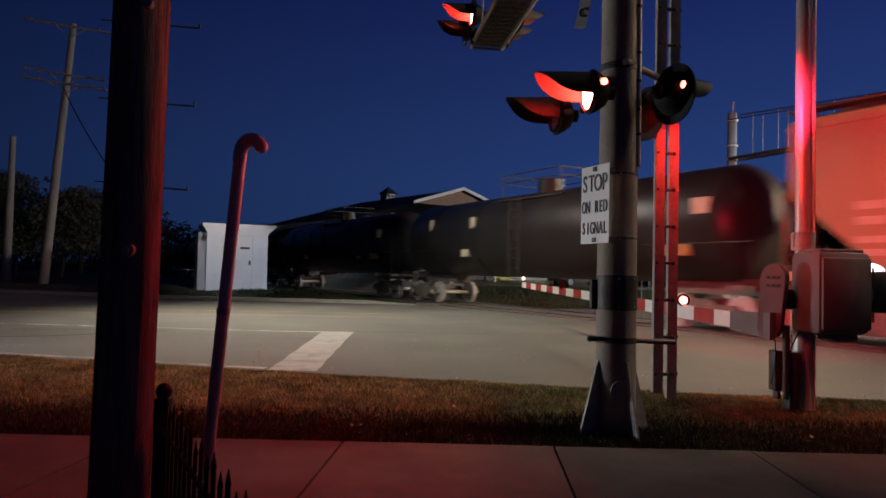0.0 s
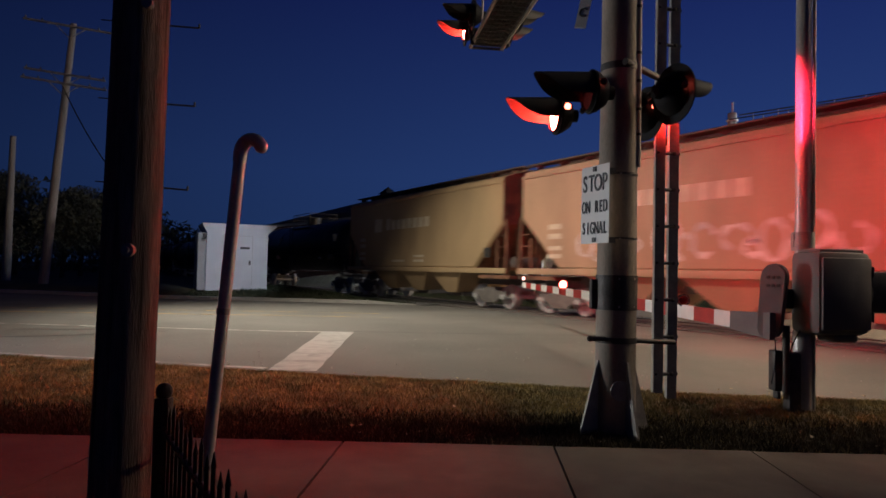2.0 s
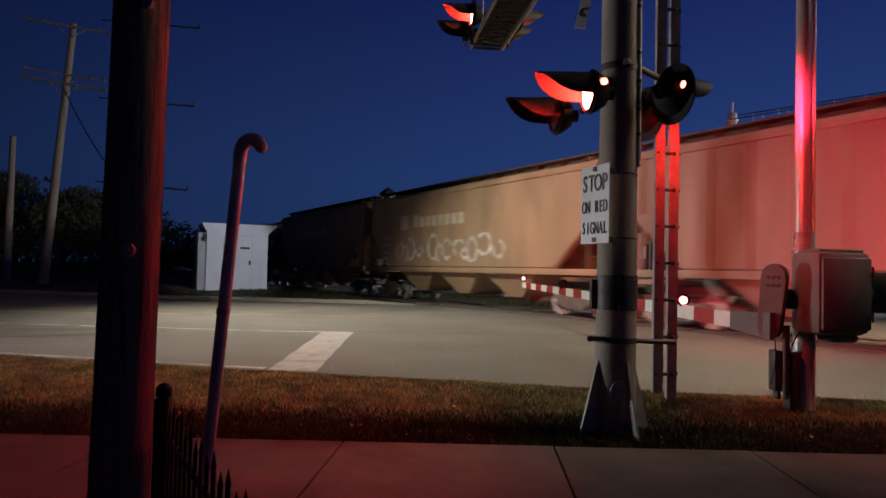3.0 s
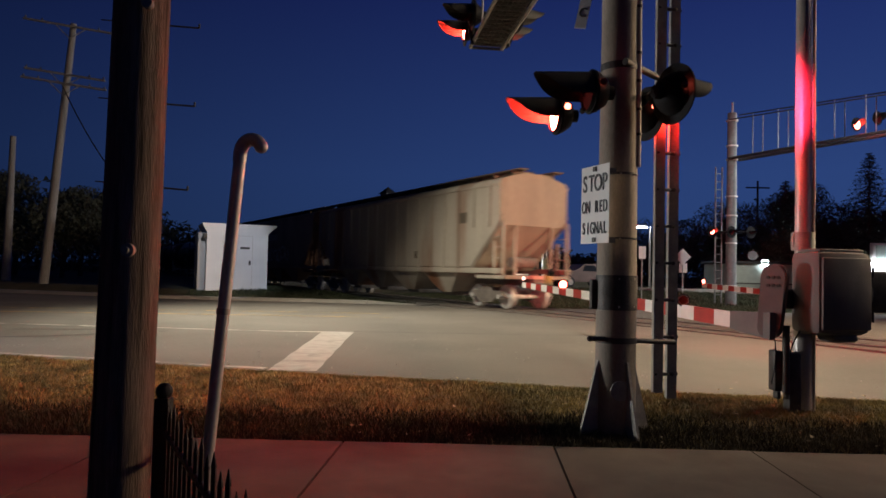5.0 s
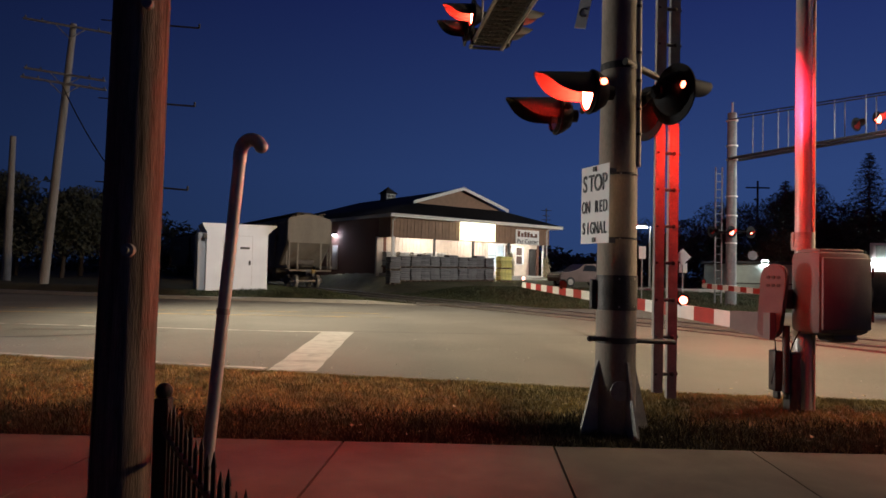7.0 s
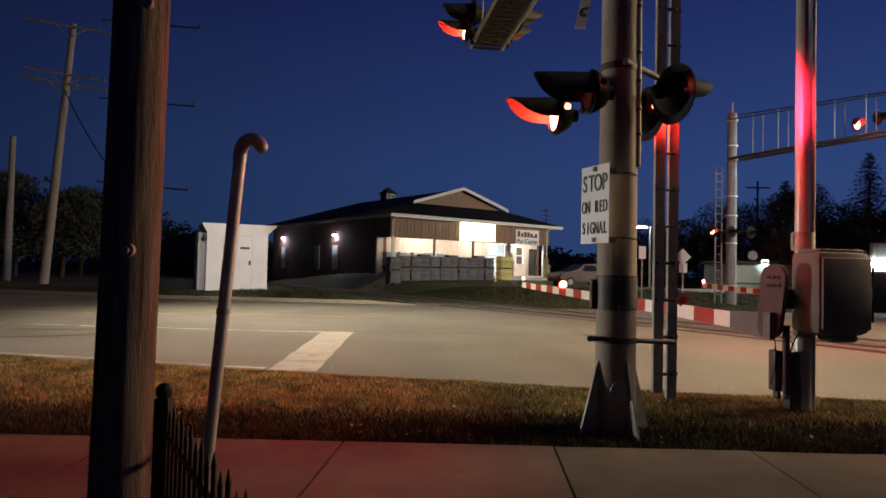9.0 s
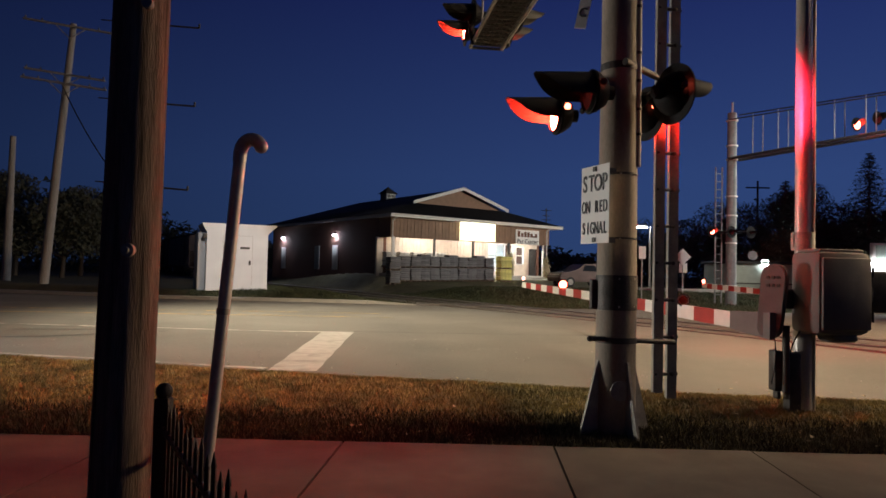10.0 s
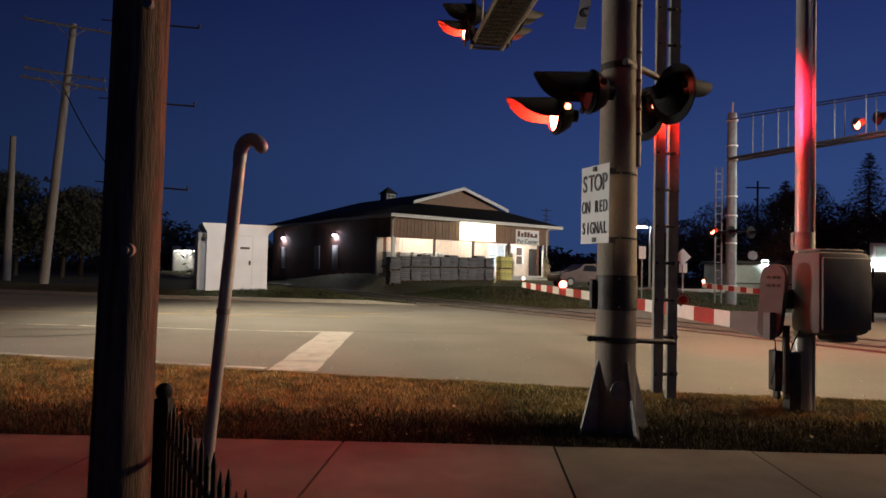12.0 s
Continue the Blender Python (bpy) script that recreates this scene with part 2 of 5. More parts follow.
def ball(bm, c, r, seg=12, squash=1.0):
    bmesh.ops.create_uvsphere(bm, u_segments=seg, v_segments=max(6, seg // 2), radius=r, matrix=Matrix.Translation(c) @ Matrix.Diagonal((1, 1, squash, 1)))
    return bm


def prism(bm, pts, axis, a, b):
    """A closed outline pulled from a to b along an axis: pts are the two other coordinates, in the order x, y, z."""
    def at(p, w):
        return {"x": (w, p[0], p[1]), "y": (p[0], w, p[1]), "z": (p[0], p[1], w)}[axis]
    lo = [bm.verts.new(at(p, a)) for p in pts]
    hi = [bm.verts.new(at(p, b)) for p in pts]
    k = len(pts)
    bm.faces.new(lo)
    bm.faces.new(hi[::-1])
    for i in range(k):
        bm.faces.new((lo[i], hi[i], hi[(i + 1) % k], lo[(i + 1) % k]))
    return bm


def mesh_of(name, bm, material):
    bmesh.ops.recalc_face_normals(bm, faces=bm.faces)
    me = bpy.data.meshes.new(name)
    bm.to_mesh(me)
    bm.free()
    for m in material if isinstance(material, (list, tuple)) else [material]:
        me.materials.append(m)
    me.polygons.foreach_set("use_smooth", [True] * len(me.polygons))
    me.set_sharp_from_angle(angle=radians(38))
    return me


def part(name, bm, material, parent, label=""):
    ob = new(name, mesh_of(name, bm, material))
    ob.parent = parent
    return tagged(ob, label)


def thing(name, label, category, m, group="", kind=""):
    ob = new(name)
    ob.empty_display_size = 0.2
    ob.matrix_basis = m
    return tagged(ob, label, category, group, kind)


def solid(name, bm, material, label, category, kind="", m=None, group=""):
    ob = new(name, mesh_of(name, bm, material))
    if m is not None:
        ob.matrix_basis = m
    return tagged(ob, label, category, group, kind)


def B():
    return bmesh.new()


def writing(name, words, size, where, material, parent, depth=0.004):
    """Words as a mesh, standing upright in the x z plane of the parent, facing -y."""
    cu = bpy.data.curves.new(name, "FONT")
    cu.body, cu.size, cu.extrude, cu.align_x, cu.align_y = words, size, depth, "CENTER", "CENTER"
    cu.offset = size * 0.004
    tmp = new(name + "_curve", cu)
    me = bpy.data.meshes.new_from_object(tmp.evaluated_get(bpy.context.evaluated_depsgraph_get()))
    bpy.data.objects.remove(tmp)
    me.materials.append(material)
    ob = new(name, me)
    ob.parent = parent
    ob.matrix_basis = pose(*where, 90, 0, 0)
    return ob


# ---- the lie of the land ----
TRACK = Vector((1.68, 26.8, 0.03))
ALONG = Vector((-0.505, 0.863, 0)).normalized()
ACROSS = Vector((0.863, 0.505, 0)).normalized()
TRACK_TURN = math.degrees(math.atan2(ALONG.y, ALONG.x))


def ease(a, b, v):
    k = min(1.0, max(0.0, (v - a) / (b - a)))
    return k * k * (3 - 2 * k)


def on_track(s, n=0.0, z=0.0):
    return TRACK + ALONG * s + ACROSS * n + Vector((0, 0, z))


def road_near(x):
    xs = (-400, -30, -6.46, -2.25, 1.8, 3.47, 5.18, 30, 400)
    ys = (30, 12.6, 9.93, 9.03, 8.26, 7.98, 7.88, 7.6, 4)
    return float(np.interp(x, xs, ys))


def road_far(x):
    xs = (-400, -40, -20.2, -11.2, -6.7, -0.8, 4.0, 12, 25, 400)
    ys = (70, 33.5, 30.4, 27.9, 27.9, 27.3, 27.0, 27.6, 28.5, 50)
    return float(np.interp(x, xs, ys))


def height(x, y):
    """The ground's height: flat by the road, a berm by the shed, a bank up to the shop's plot."""
    p = Vector((x, y, 0)) - TRACK
    n, s = p.dot(ACROSS), p.dot(ALONG)
    beyond = y - road_far(x)
    z = 0.0
    if beyond > 0:
        if n < 0:
            z = 0.36 * ease(0.3, 2.2, beyond) * ease(-2.2, -4.5, n)
        else:
            z = (0.55 + 0.62 * ease(15.5, 22, s)) * ease(2.5, 6.5 - 1.8 * ease(10, 22, s), n) * ease(0.8, 11.0, beyond + max(0, s) * 0.5) * ease(34, 24, n)
    if y < road_near(x) - 0.2:
        z = 0.14 * ease(0.1, 0.9, road_near(x) - y) * ease(5.4, 7.2, y)
    return z


def sheet(name, xs, ys, lift, material, label, category, kind="structure", keep=None):
    bm = B()
    grid = [[bm.verts.new((x, y, height(x, y) + lift(x, y))) for x in xs] for y in ys]
    for j in range(len(ys) - 1):
        for i in range(len(xs) - 1):
            bm.faces.new((grid[j][i], grid[j][i + 1], grid[j + 1][i + 1], grid[j + 1][i]))
    return solid(name, bm, material, label, category, kind)


def spread(a, b, k):
    return [a + (b - a) * i / k for i in range(k + 1)]


# one sheet of ground out to the horizon
gx = [-1500, -500, -200, -100] + spread(-60, 60, 150) + [100, 200, 500, 1500]
gy = [-300, -60, -20] + spread(-8, 80, 130) + [100, 150, 300, 800, 2500]
sheet("ground", gx, gy, lambda x, y: -0.06 if road_near(x) + 1.0 < y < road_far(x) - 1.0 or 3.6 < y < 5.4 else -0.004, M_EARTH, "dry brown autumn turf beside the road", "ground")

# the road between its two uneven edges
bm = B()
rx = [-400, -200, -100] + spread(-60, 60, 120) + [100, 200, 400]
rows = []
for x in rx:
    a, b = road_near(x), road_far(x)
    rows.append([bm.verts.new((x, a + (b - a) * k / 8, 0.012 + 0.05 * math.sin(math.pi * k / 8))) for k in range(9)])
for i in range(len(rx) - 1):
    for k in range(8):
        bm.faces.new((rows[i][k], rows[i + 1][k], rows[i + 1][k + 1], rows[i][k + 1]))
ROAD = solid("road", bm, M_ASPHALT, "worn grey asphalt road lit by street lamps", "road", "structure")


def road_z(x, y):
    a, b = road_near(x), road_far(x)
    return 0.012 + 0.05 * math.sin(math.pi * min(1, max(0, (y - a) / (b - a))))


def stripe(name, pts, half, material, label, lift=0.006):
    bm = B()
    last = None
    fine = []
    for (xa, ya), (xb, yb) in zip(pts, pts[1:]):
        steps = max(2, int(math.hypot(xb - xa, yb - ya) / 0.5))
        fine += [(xa + (xb - xa) * i / steps, ya + (yb - ya) * i / steps) for i in range(steps)]
    fine.append(pts[-1])
    for i, (x, y) in enumerate(fine):
        xb, yb = fine[min(i + 1, len(fine) - 1)]
        xa, ya = fine[max(i - 1, 0)]
        d = Vector((xb - xa, yb - ya)).normalized()
        w = half * (1 + 0.08 * noise.noise(Vector((x * 2, y * 2, 3))))
        p, q = (x - d.y * w, y + d.x * w), (x + d.y * w, y - d.x * w)
        now = [bm.verts.new((*c, road_z(*c) + lift)) for c in (p, q)]
        if last:
            bm.faces.new((last[0], last[1], now[1], now[0]))
        last = now
    return solid(name, bm, material, label, "road marking", "structure")


stripe("stop_line", [(-1.99, 9.12), (-2.2, 14.5)], 0.325, M_PAINT, "broad white painted stop line before the crossing", 0.008)
stripe("lane_line", [(-28, 16.4), (-9.6, 14.75), (-3.6, 14.35), (-2.5, 14.4)], 0.06, M_WORN, "thin worn white lane line on asphalt")
stripe("edge_line", [(-28, 13.0), (-6.46, 10.18), (-2.4, 9.3)], 0.07, M_WORN, "thin worn white edge line on asphalt")
stripe("centre_line", [(-30, 17.9), (-11.7, 18.1), (-4.8, 18.9), (-1.4, 19.1)], 0.07, M_YELLOW, "faded yellow centre line on asphalt")
stripe("centre_line", [(-30, 19.6), (-11.7, 19.8), (-4.8, 20.6), (-1.9, 20.7)], 0.06, M_YELLOW, "faded yellow centre line on asphalt")
stripe("road_joint", [(-1.9, 14.62), (2.0, 14.75), (6, 15.2)], 0.025, M_PATCH, "dark sealed joint in the asphalt")
stripe("road_crack", [(-9.5, 11.6), (-7.2, 12.6), (-5.6, 13.9)], 0.05, M_PATCH, "dark sealed crack in the asphalt")
stripe("road_crack", [(-8.6, 13.6), (-6.8, 14.0), (-5.2, 14.6)], 0.04, M_PATCH, "dark sealed crack in the asphalt")

# far kerb with its gutter, ending at the track
far_kerb = thing("kerb", "pale concrete kerb along the far road edge", "kerb", pose(0, 0, 0), kind="structure")
kx = spread(-31, -0.9, 14)
for xa, xb in zip(kx, kx[1:]):
    bm = B()
    ya, yb = road_far(xa) - 0.1, road_far(xb) - 0.1
    v = [bm.verts.new(c) for c in ((xa, ya, -0.05), (xb - 0.02, yb, -0.05), (xb - 0.02, yb + 0.55, -0.05), (xa, ya + 0.55, -0.05), (xa, ya + 0.04, 0.13), (xb - 0.02, yb + 0.04, 0.13 if xb < -1 else 0.02), (xb - 0.02, yb + 0.55, 0.14 if xb < -1 else 0.02), (xa, ya + 0.55, 0.14))]
    for f in ((3, 2, 1, 0), (4, 5, 6, 7), (0, 1, 5, 4), (1, 2, 6, 5), (2, 3, 7, 6), (3, 0, 4, 7)):
        bm.faces.new([v[i] for i in f])
    part("kerb_stone", bm, M_CURB, far_kerb)

# near pavement: slabs with open joints
pavement = thing("pavement", "concrete pavement slabs beside the grass strip", "pavement", pose(0, 0, 0), kind="structure")
joints = [-9.2, -7.5, -5.85, -4.15, -2.45, -0.76, 0.92, 2.50, 4.2, 5.9, 7.6, 9.3]
for xa, xb in zip(joints, joints[1:]):
    bm = B()
    lean = 0.06
    prism(bm, [(xa + 0.009 - lean * 1.4, 3.95), (xb - 0.009 - lean * 1.4, 3.95), (xb - 0.009, 5.44), (xa + 0.009, 5.44)], "z", -0.12, 0.022 + 0.004 * math.sin(xa * 7))
    part("slab", bm, M_CONCRETE, pavement)

# ---- track ----
bm = B()
bed = [(-2.4, -0.05), (-1.6, 0.05), (1.6, 0.05), (2.4, -0.05)]
for s0, s1 in ((1.5, 230),):
    prism(bm, bed, "x", s0, s1)
solid("ballast", bm, M_BALLAST, "dark crushed stone bed under the track", "ballast", "structure", pose(*TRACK, 0, 0, TRACK_TURN))
railway = thing("railway_track", "steel rails crossing the road at an angle", "track", pose(*TRACK, 0, 0, TRACK_TURN), kind="structure")
for y in (0.75, -0.75):
    bm = B()
    prism(bm, [(y - 0.036, 0.05), (y + 0.036, 0.05), (y + 0.036, 0.085), (y + 0.01, 0.095), (y - 0.01, 0.095), (y - 0.036, 0.085)], "x", -60, 230)
    box(bm, -60, 230, y - 0.01, y + 0.01, -0.06, 0.06)
    part("rail", bm, M_RAIL, railway)
tie = None
for i in range(70):
    if tie is None:
        bm = B()
        box(bm, -0.11, 0.11, -1.3, 1.3, -0.05, 0.062, 0.01)
        tie = part("tie", bm, M_TIE, railway)
        tie.location.x = 2.2
    else:
        t2 = new("tie", tie.data)
        t2.parent = railway
        t2.location.x = 2.2 + 0.55 * i
# crossing panels set in the road between and beside the rails
crossing = thing("crossing_panels", "dark crossing panels set between the rails in the road", "crossing", pose(*TRACK, 0, 0, TRACK_TURN), kind="structure")
for k in range(10):
    for ya, yb in ((-1.35, -0.82), (-0.66, 0.66), (0.82, 1.35)):
        bm = B()
        x1 = 1.2 - 2.45 * k
        box(bm, x1 - 2.42, x1, ya, yb, -0.05, 0.06, 0.012)
        part("panel", bm, M_PATCH if abs(ya) > 0.7 and ya < 0 else M_CONCRETE, crossing)
for y in (0.75, -0.75):
    bm = B()
    box(bm, -24, 1.2, y - 0.085, y + 0.085, -0.05, 0.045)
    part("flangeway", bm, M_PATCH, crossing)


# ---- crossing signals ----
LENSES = []  # (turning lens, phase)


def scoop(bm, r, length, thick=0.006):
    """The long visor over a signal lamp: open below, its lower edges sweeping up to the tip. The lamp looks along -y."""
    nu, nv = 12, 20
    for rr, flip in ((r, False), (r - thick, True)):
        g = []
        for i in range(nu + 1):
            u = i / nu
            half = radians(12 + 96 * (1 - u ** 3.6))
            g.append([bm.verts.new((rr * math.sin(-half + 2 * half * j / nv), -length * u, rr * math.cos(-half + 2 * half * j / nv) * (1 - 0.1 * u) - 0.012 * u)) for j in range(nv + 1)])
        for i in range(nu):
            for j in range(nv):
                q = (g[i][j], g[i + 1][j], g[i + 1][j + 1], g[i][j + 1])
                bm.faces.new(q[::-1] if flip else q)
    return bm


def can(bm, r, y0, y1, seg=28):
    """An open drum from y0 back to y1, closed behind."""
    a = []
    for rr, ya in ((r, y0), (r * 1.16, y0 + 0.05), (r * 1.05, (y0 + y1) * 0.5), (r * 0.72, y1 - 0.02), (r * 0.3, y1)):
        ring = [bm.verts.new((rr * math.cos(math.tau * i / seg), ya, rr * math.sin(math.tau * i / seg))) for i in range(seg)]
        a.append(ring)
    for p, q in zip(a, a[1:]):
        for i in range(seg):
            bm.faces.new((p[i], p[(i + 1) % seg], q[(i + 1) % seg], q[i]))
    bm.faces.new(a[-1])
    return bm


def lens_mesh(name, r, lit):
    """A slim disc: its face glows, its back is dull glass."""
    bm = B()
    seg = 24
    f = [bm.verts.new((r * math.cos(math.tau * i / seg), -0.012, r * math.sin(math.tau * i / seg))) for i in range(seg)]
    k = [bm.verts.new((r * math.cos(math.tau * i / seg), 0.012, r * math.sin(math.tau * i / seg))) for i in range(seg)]
    fc, kc = bm.verts.new((0, -0.03, 0)), bm.verts.new((0, 0.03, 0))
    for i in range(seg):
        j = (i + 1) % seg
        bm.faces.new((f[i], f[j], fc))
        bm.faces.new((k[j], k[i], kc)).material_index = 1
        bm.faces.new((f[i], k[i], k[j], f[j])).material_index = 1
    return mesh_of(name, bm, [lit, M_REDGLASS])


def flasher(parent, where, turn, phase, lit, plate_r=0.255, r=0.145, hood=0.48, tilt=0, peep=()):
    """One lamp of a pair: round black target plate, drum, visor and the turning lens."""
    head = new("signal_lamp")
    head.parent = parent
    head.matrix_basis = pose(*where, tilt, 0, turn)
    bm = B()
    can(bm, r + 0.012, -0.03, 0.15)
    rod(bm, (0, 0.15, 0), (0, 0.2, 0), 0.06)
    o = new("housing", mesh_of("housing", bm, M_BLACK))
    o.parent = head
    bm = B()
    seg = 36
    ro = [[bm.verts.new((rr * math.cos(math.tau * i / seg), yy, rr * math.sin(math.tau * i / seg))) for i in range(seg)] for rr, yy in ((r + 0.012, 0.0), (plate_r, 0.0), (plate_r, 0.012), (r + 0.012, 0.012))]
    for a, b in ((0, 1), (1, 2), (2, 3), (3, 0)):
        for i in range(seg):
            j = (i + 1) % seg
            bm.faces.new((ro[a][i], ro[b][i], ro[b][j], ro[a][j]))
    o = new("target_plate", mesh_of("target_plate", bm, M_BLACK))
    o.parent = head
    if hood:
        o = new("visor", mesh_of("visor", scoop(B(), r + 0.02, hood), M_HOODIN))
        o.parent = head
    o = new("lens", lens_mesh("lens", r, lit))
    o.parent = head
    LENSES.append((o, phase))
    if peep:  # small indicator in the back of the drum
        o = new("indicator", lens_mesh("indicator", 0.03, M_PEEP))
        o.parent = head
        o.matrix_basis = pose(*peep)
        LENSES.append((o, phase))
    return head


LEFT_TURN, RIGHT_TURN = -82, 113  # the way the lamps face: -y turned about z
MAST = (1.53, 5.93)
signal = thing("cantilever_signal", "tall grey cantilever crossing signal with red flashing lamps", "crossing signal", pose(*MAST, 0))
bm = B()
rod(bm, (0, 0, 0.02), (0, 0, 6.6), 0.178, 0.142, 40)
part("mast", bm, M_MAST, signal)
for a in (20, 110, 200, 290):
    bm = B()
    prism(bm, [(0.17, 0.03), (0.34, 0.03), (0.34, 0.07), (0.185, 0.66), (0.17, 0.66)], "y", -0.012, 0.012)
    o = part("gusset", bm, M_GALV, signal)
    o.matrix_basis = pose(0, 0, 0, 0, 0, a)
bm = B()
box(bm, -0.34, 0.34, -0.34, 0.34, -0.03, 0.012, 0.01)
part("base_plate", bm, M_DARKSTEEL, signal)
bm = B()
rod(bm, (0, -0.186, 0.42), (0, -0.17, 0.42), 0.085, seg=20)
o = part("hand_hole_cover", bm, M_GALV, signal)
# bands round the mast
for z, r, h in ((0.84, 0.175, 0.05), (2.28, 0.166, 0.02), (1.72, 0.169, 0.016), (1.34, 0.171, 0.012), (3.23, 0.161, 0.06)):
    bm = B()
    rod(bm, (0, 0, z - h / 2), (0, 0, z + h / 2), r + 0.004, seg=40)
    part("band", bm, M_DARKSTEEL, signal)
# dark panel wrapped about the mast
bm = B()
rod(bm, (0, 0, 1.10), (0, 0, 1.40), 0.179, seg=40)
part("wrap", bm, M_DARKSTEEL, signal, "dark wrapped panel")
bm = B()
box(bm, -0.225, -0.16, -0.03, 0.06, 1.10, 1.36, 0.01)
part("junction_box", bm, M_DARKSTEEL, signal)
# conduit up the side
bm = B()
rod(bm, (0.152, -0.075, 2.35), (0.135, -0.07, 6.4), 0.026)
part("conduit", bm, M_CONDUIT, signal)
for z in (2.62, 2.84, 3.09, 3.34, 3.75, 4.2):
    bm = B()
    rod(bm, (0.152 - 0.004 * (z - 2.35), -0.075, z), (0.152 - 0.004 * (z - 2.35), -0.075, z + 0.025), 0.031)
    part("conduit_clip", bm, M_DARKSTEEL, signal)
for z in (1.13, 1.37, 1.715, 2.275):
    for x, y in ((-0.02, -0.178), (0.12, -0.13)):
        bm = B()
        ball(bm, (x, y, z), 0.009)
        part("bolt", bm, M_GALV, signal)
# crossarms and flashers on the mast
for z, y in ((2.96, 0.02),):
    for x in (-0.2, 0.2):
        bm = B()
        rod(bm, (x * 1.15, -0.42, z), (x * 1.15, 0.46, z), 0.03)
        box(bm, min(x, x * 0.5), max(x, x * 0.5) + 0.03, -0.06, 0.06, z - 0.06, z + 0.06, 0.01)
        part("crossarm", bm, M_BLACK, signal)
SIDE_PEEP = (0.195, 0.045, 0.035, 0, 0, 82)
flasher(signal, (-0.33, -0.33, 2.93), LEFT_TURN, 0, M_LENS, plate_r=0.185, peep=SIDE_PEEP)
flasher(signal, (-0.50, 0.33, 2.885), LEFT_TURN, 1, M_LENS, plate_r=0.185, peep=SIDE_PEEP)
flasher(signal, (0.375, -0.33, 2.925), RIGHT_TURN, 0, M_LENS_STRONG, hood=0.34, peep=(-0.185, 0.06, 0.03, 0, 0, 180))
flasher(signal, (0.37, 0.40, 2.93), RIGHT_TURN, 1, M_LENS_STRONG, hood=0.34, peep=(-0.185, 0.06, 0.03, 0, 0, 180))
# bell arm and standoffs to the ladder
bm = B()
rod(bm, (0.0, -0.19, 3.24), (0.5, 0.3, 3.22), 0.03)
part("ladder_bracket", bm, M_DARKSTEEL, signal)
bm = B()
rod(bm, (-0.26, -0.19, 0.86), (0.60, 0.25, 0.80), 0.022)
ball(bm, (-0.27, -0.2, 0.86), 0.026)
part("ladder_bracket", bm, M_DARKSTEEL, signal)
# the ladder up the side of the mast
for x, y, z0 in ((0.49, 0.37, 0.32), (0.635, 0.42, 0.26)):
    bm = B()
    prism(bm, [(x - 0.045, y - 0.012), (x + 0.045, y - 0.012), (x + 0.045, y + 0.05), (x + 0.035, y + 0.05), (x + 0.035, y), (x - 0.035, y), (x - 0.035, y + 0.05), (x - 0.045, y + 0.05)], "z", z0, 6.6)
    part("ladder_rail", bm, M_GALV, signal)
for k in range(18):
    bm = B()
    z = 0.49 + 0.345 * k
    rod(bm, (0.455, 0.365, z), (0.695, 0.445, z), 0.016)
    ball(bm, (0.635, 0.405, z), 0.02, 8)
    part("rung", bm, M_DARKSTEEL, signal)
# the arm over the road with its walkway
ARM = Vector((-0.134, 1.0, 0)).normalized()
side = Vector((ARM.y, -ARM.x, 0))
bm = B()
a0 = Vector((-0.17, 0.0, 0))
for w in (-0.27, 0.27):
    rod(bm, a0 + side * w + Vector((0, 0, 5.17)), a0 + side * w + ARM * 5.35 + Vector((0, 0, 5.17)), 0.03)
    rod(bm, a0 + side * w + Vector((0, 0, 6.1)), a0 + side * w + ARM * 5.3 + Vector((0, 0, 6.1)), 0.02)
    for k in range(6):
        p = a0 + side * w + ARM * (0.9 * k + 0.7)
        rod(bm, p + Vector((0, 0, 5.17)), p + Vector((0, 0, 6.1)), 0.015)
part("arm_frame", bm, M_GALV, signal)
for k in range(30):
    bm = B()
    c = a0 + ARM * (0.3 + 0.175 * k)
    for e in (0, 1):
        rod(bm, c + ARM * (0.06 * e) - side * 0.26 + Vector((0, 0, 5.185)), c + ARM * (0.06 * e) + side * 0.26 + Vector((0, 0, 5.185)), 0.016, seg=6)
    part("walkway_bar", bm, M_DARKSTEEL, signal)
bm = B()
for w in (-0.21, -0.14, -0.07, 0, 0.07, 0.14, 0.21):
    p = a0 + side * w + Vector((0, 0, 5.22))
    rod(bm, p, p + ARM * 5.3, 0.04, seg=6)
part("walkway_plank", bm, M_DARKSTEEL, signal)
end = a0 + ARM * 5.0
for sgn, turn in ((-1, LEFT_TURN), (1, RIGHT_TURN)):
    bm = B()
    p = end + side * (0.3 * sgn)
    rod(bm, p + ARM * -0.5 + Vector((0, 0, 5.45)), p + ARM * 0.5 + Vector((0, 0, 5.45)), 0.03)
    rod(bm, p + Vector((0, 0, 5.1)), p + Vector((0, 0, 5.8)), 0.03)
    part("crossarm", bm, M_BLACK, signal)
    for k, ph in ((-0.36, 0), (0.36, 1)):
        q = p + ARM * k + Vector((sgn * 0.06, 0, 5.45))
        flasher(signal, q, turn, ph, M_LENS_FAR if sgn > 0 else M_LENS)
# white notice strip hanging from the crossbuck high on the mast
bm = B()
box(bm, -0.05, 0.05, -0.004, 0.004, -0.33, 0.33)
o = part("crossbuck_blade", bm, M_SIGN, signal, "white crossbuck blade with black edge letters")
o.matrix_basis = pose(-0.33, -0.2, 3.85, 0, 12, -30)
c = writing("letter", "C", 0.11, (0, -0.006, -0.2), M_TEXT, o, 0.002)

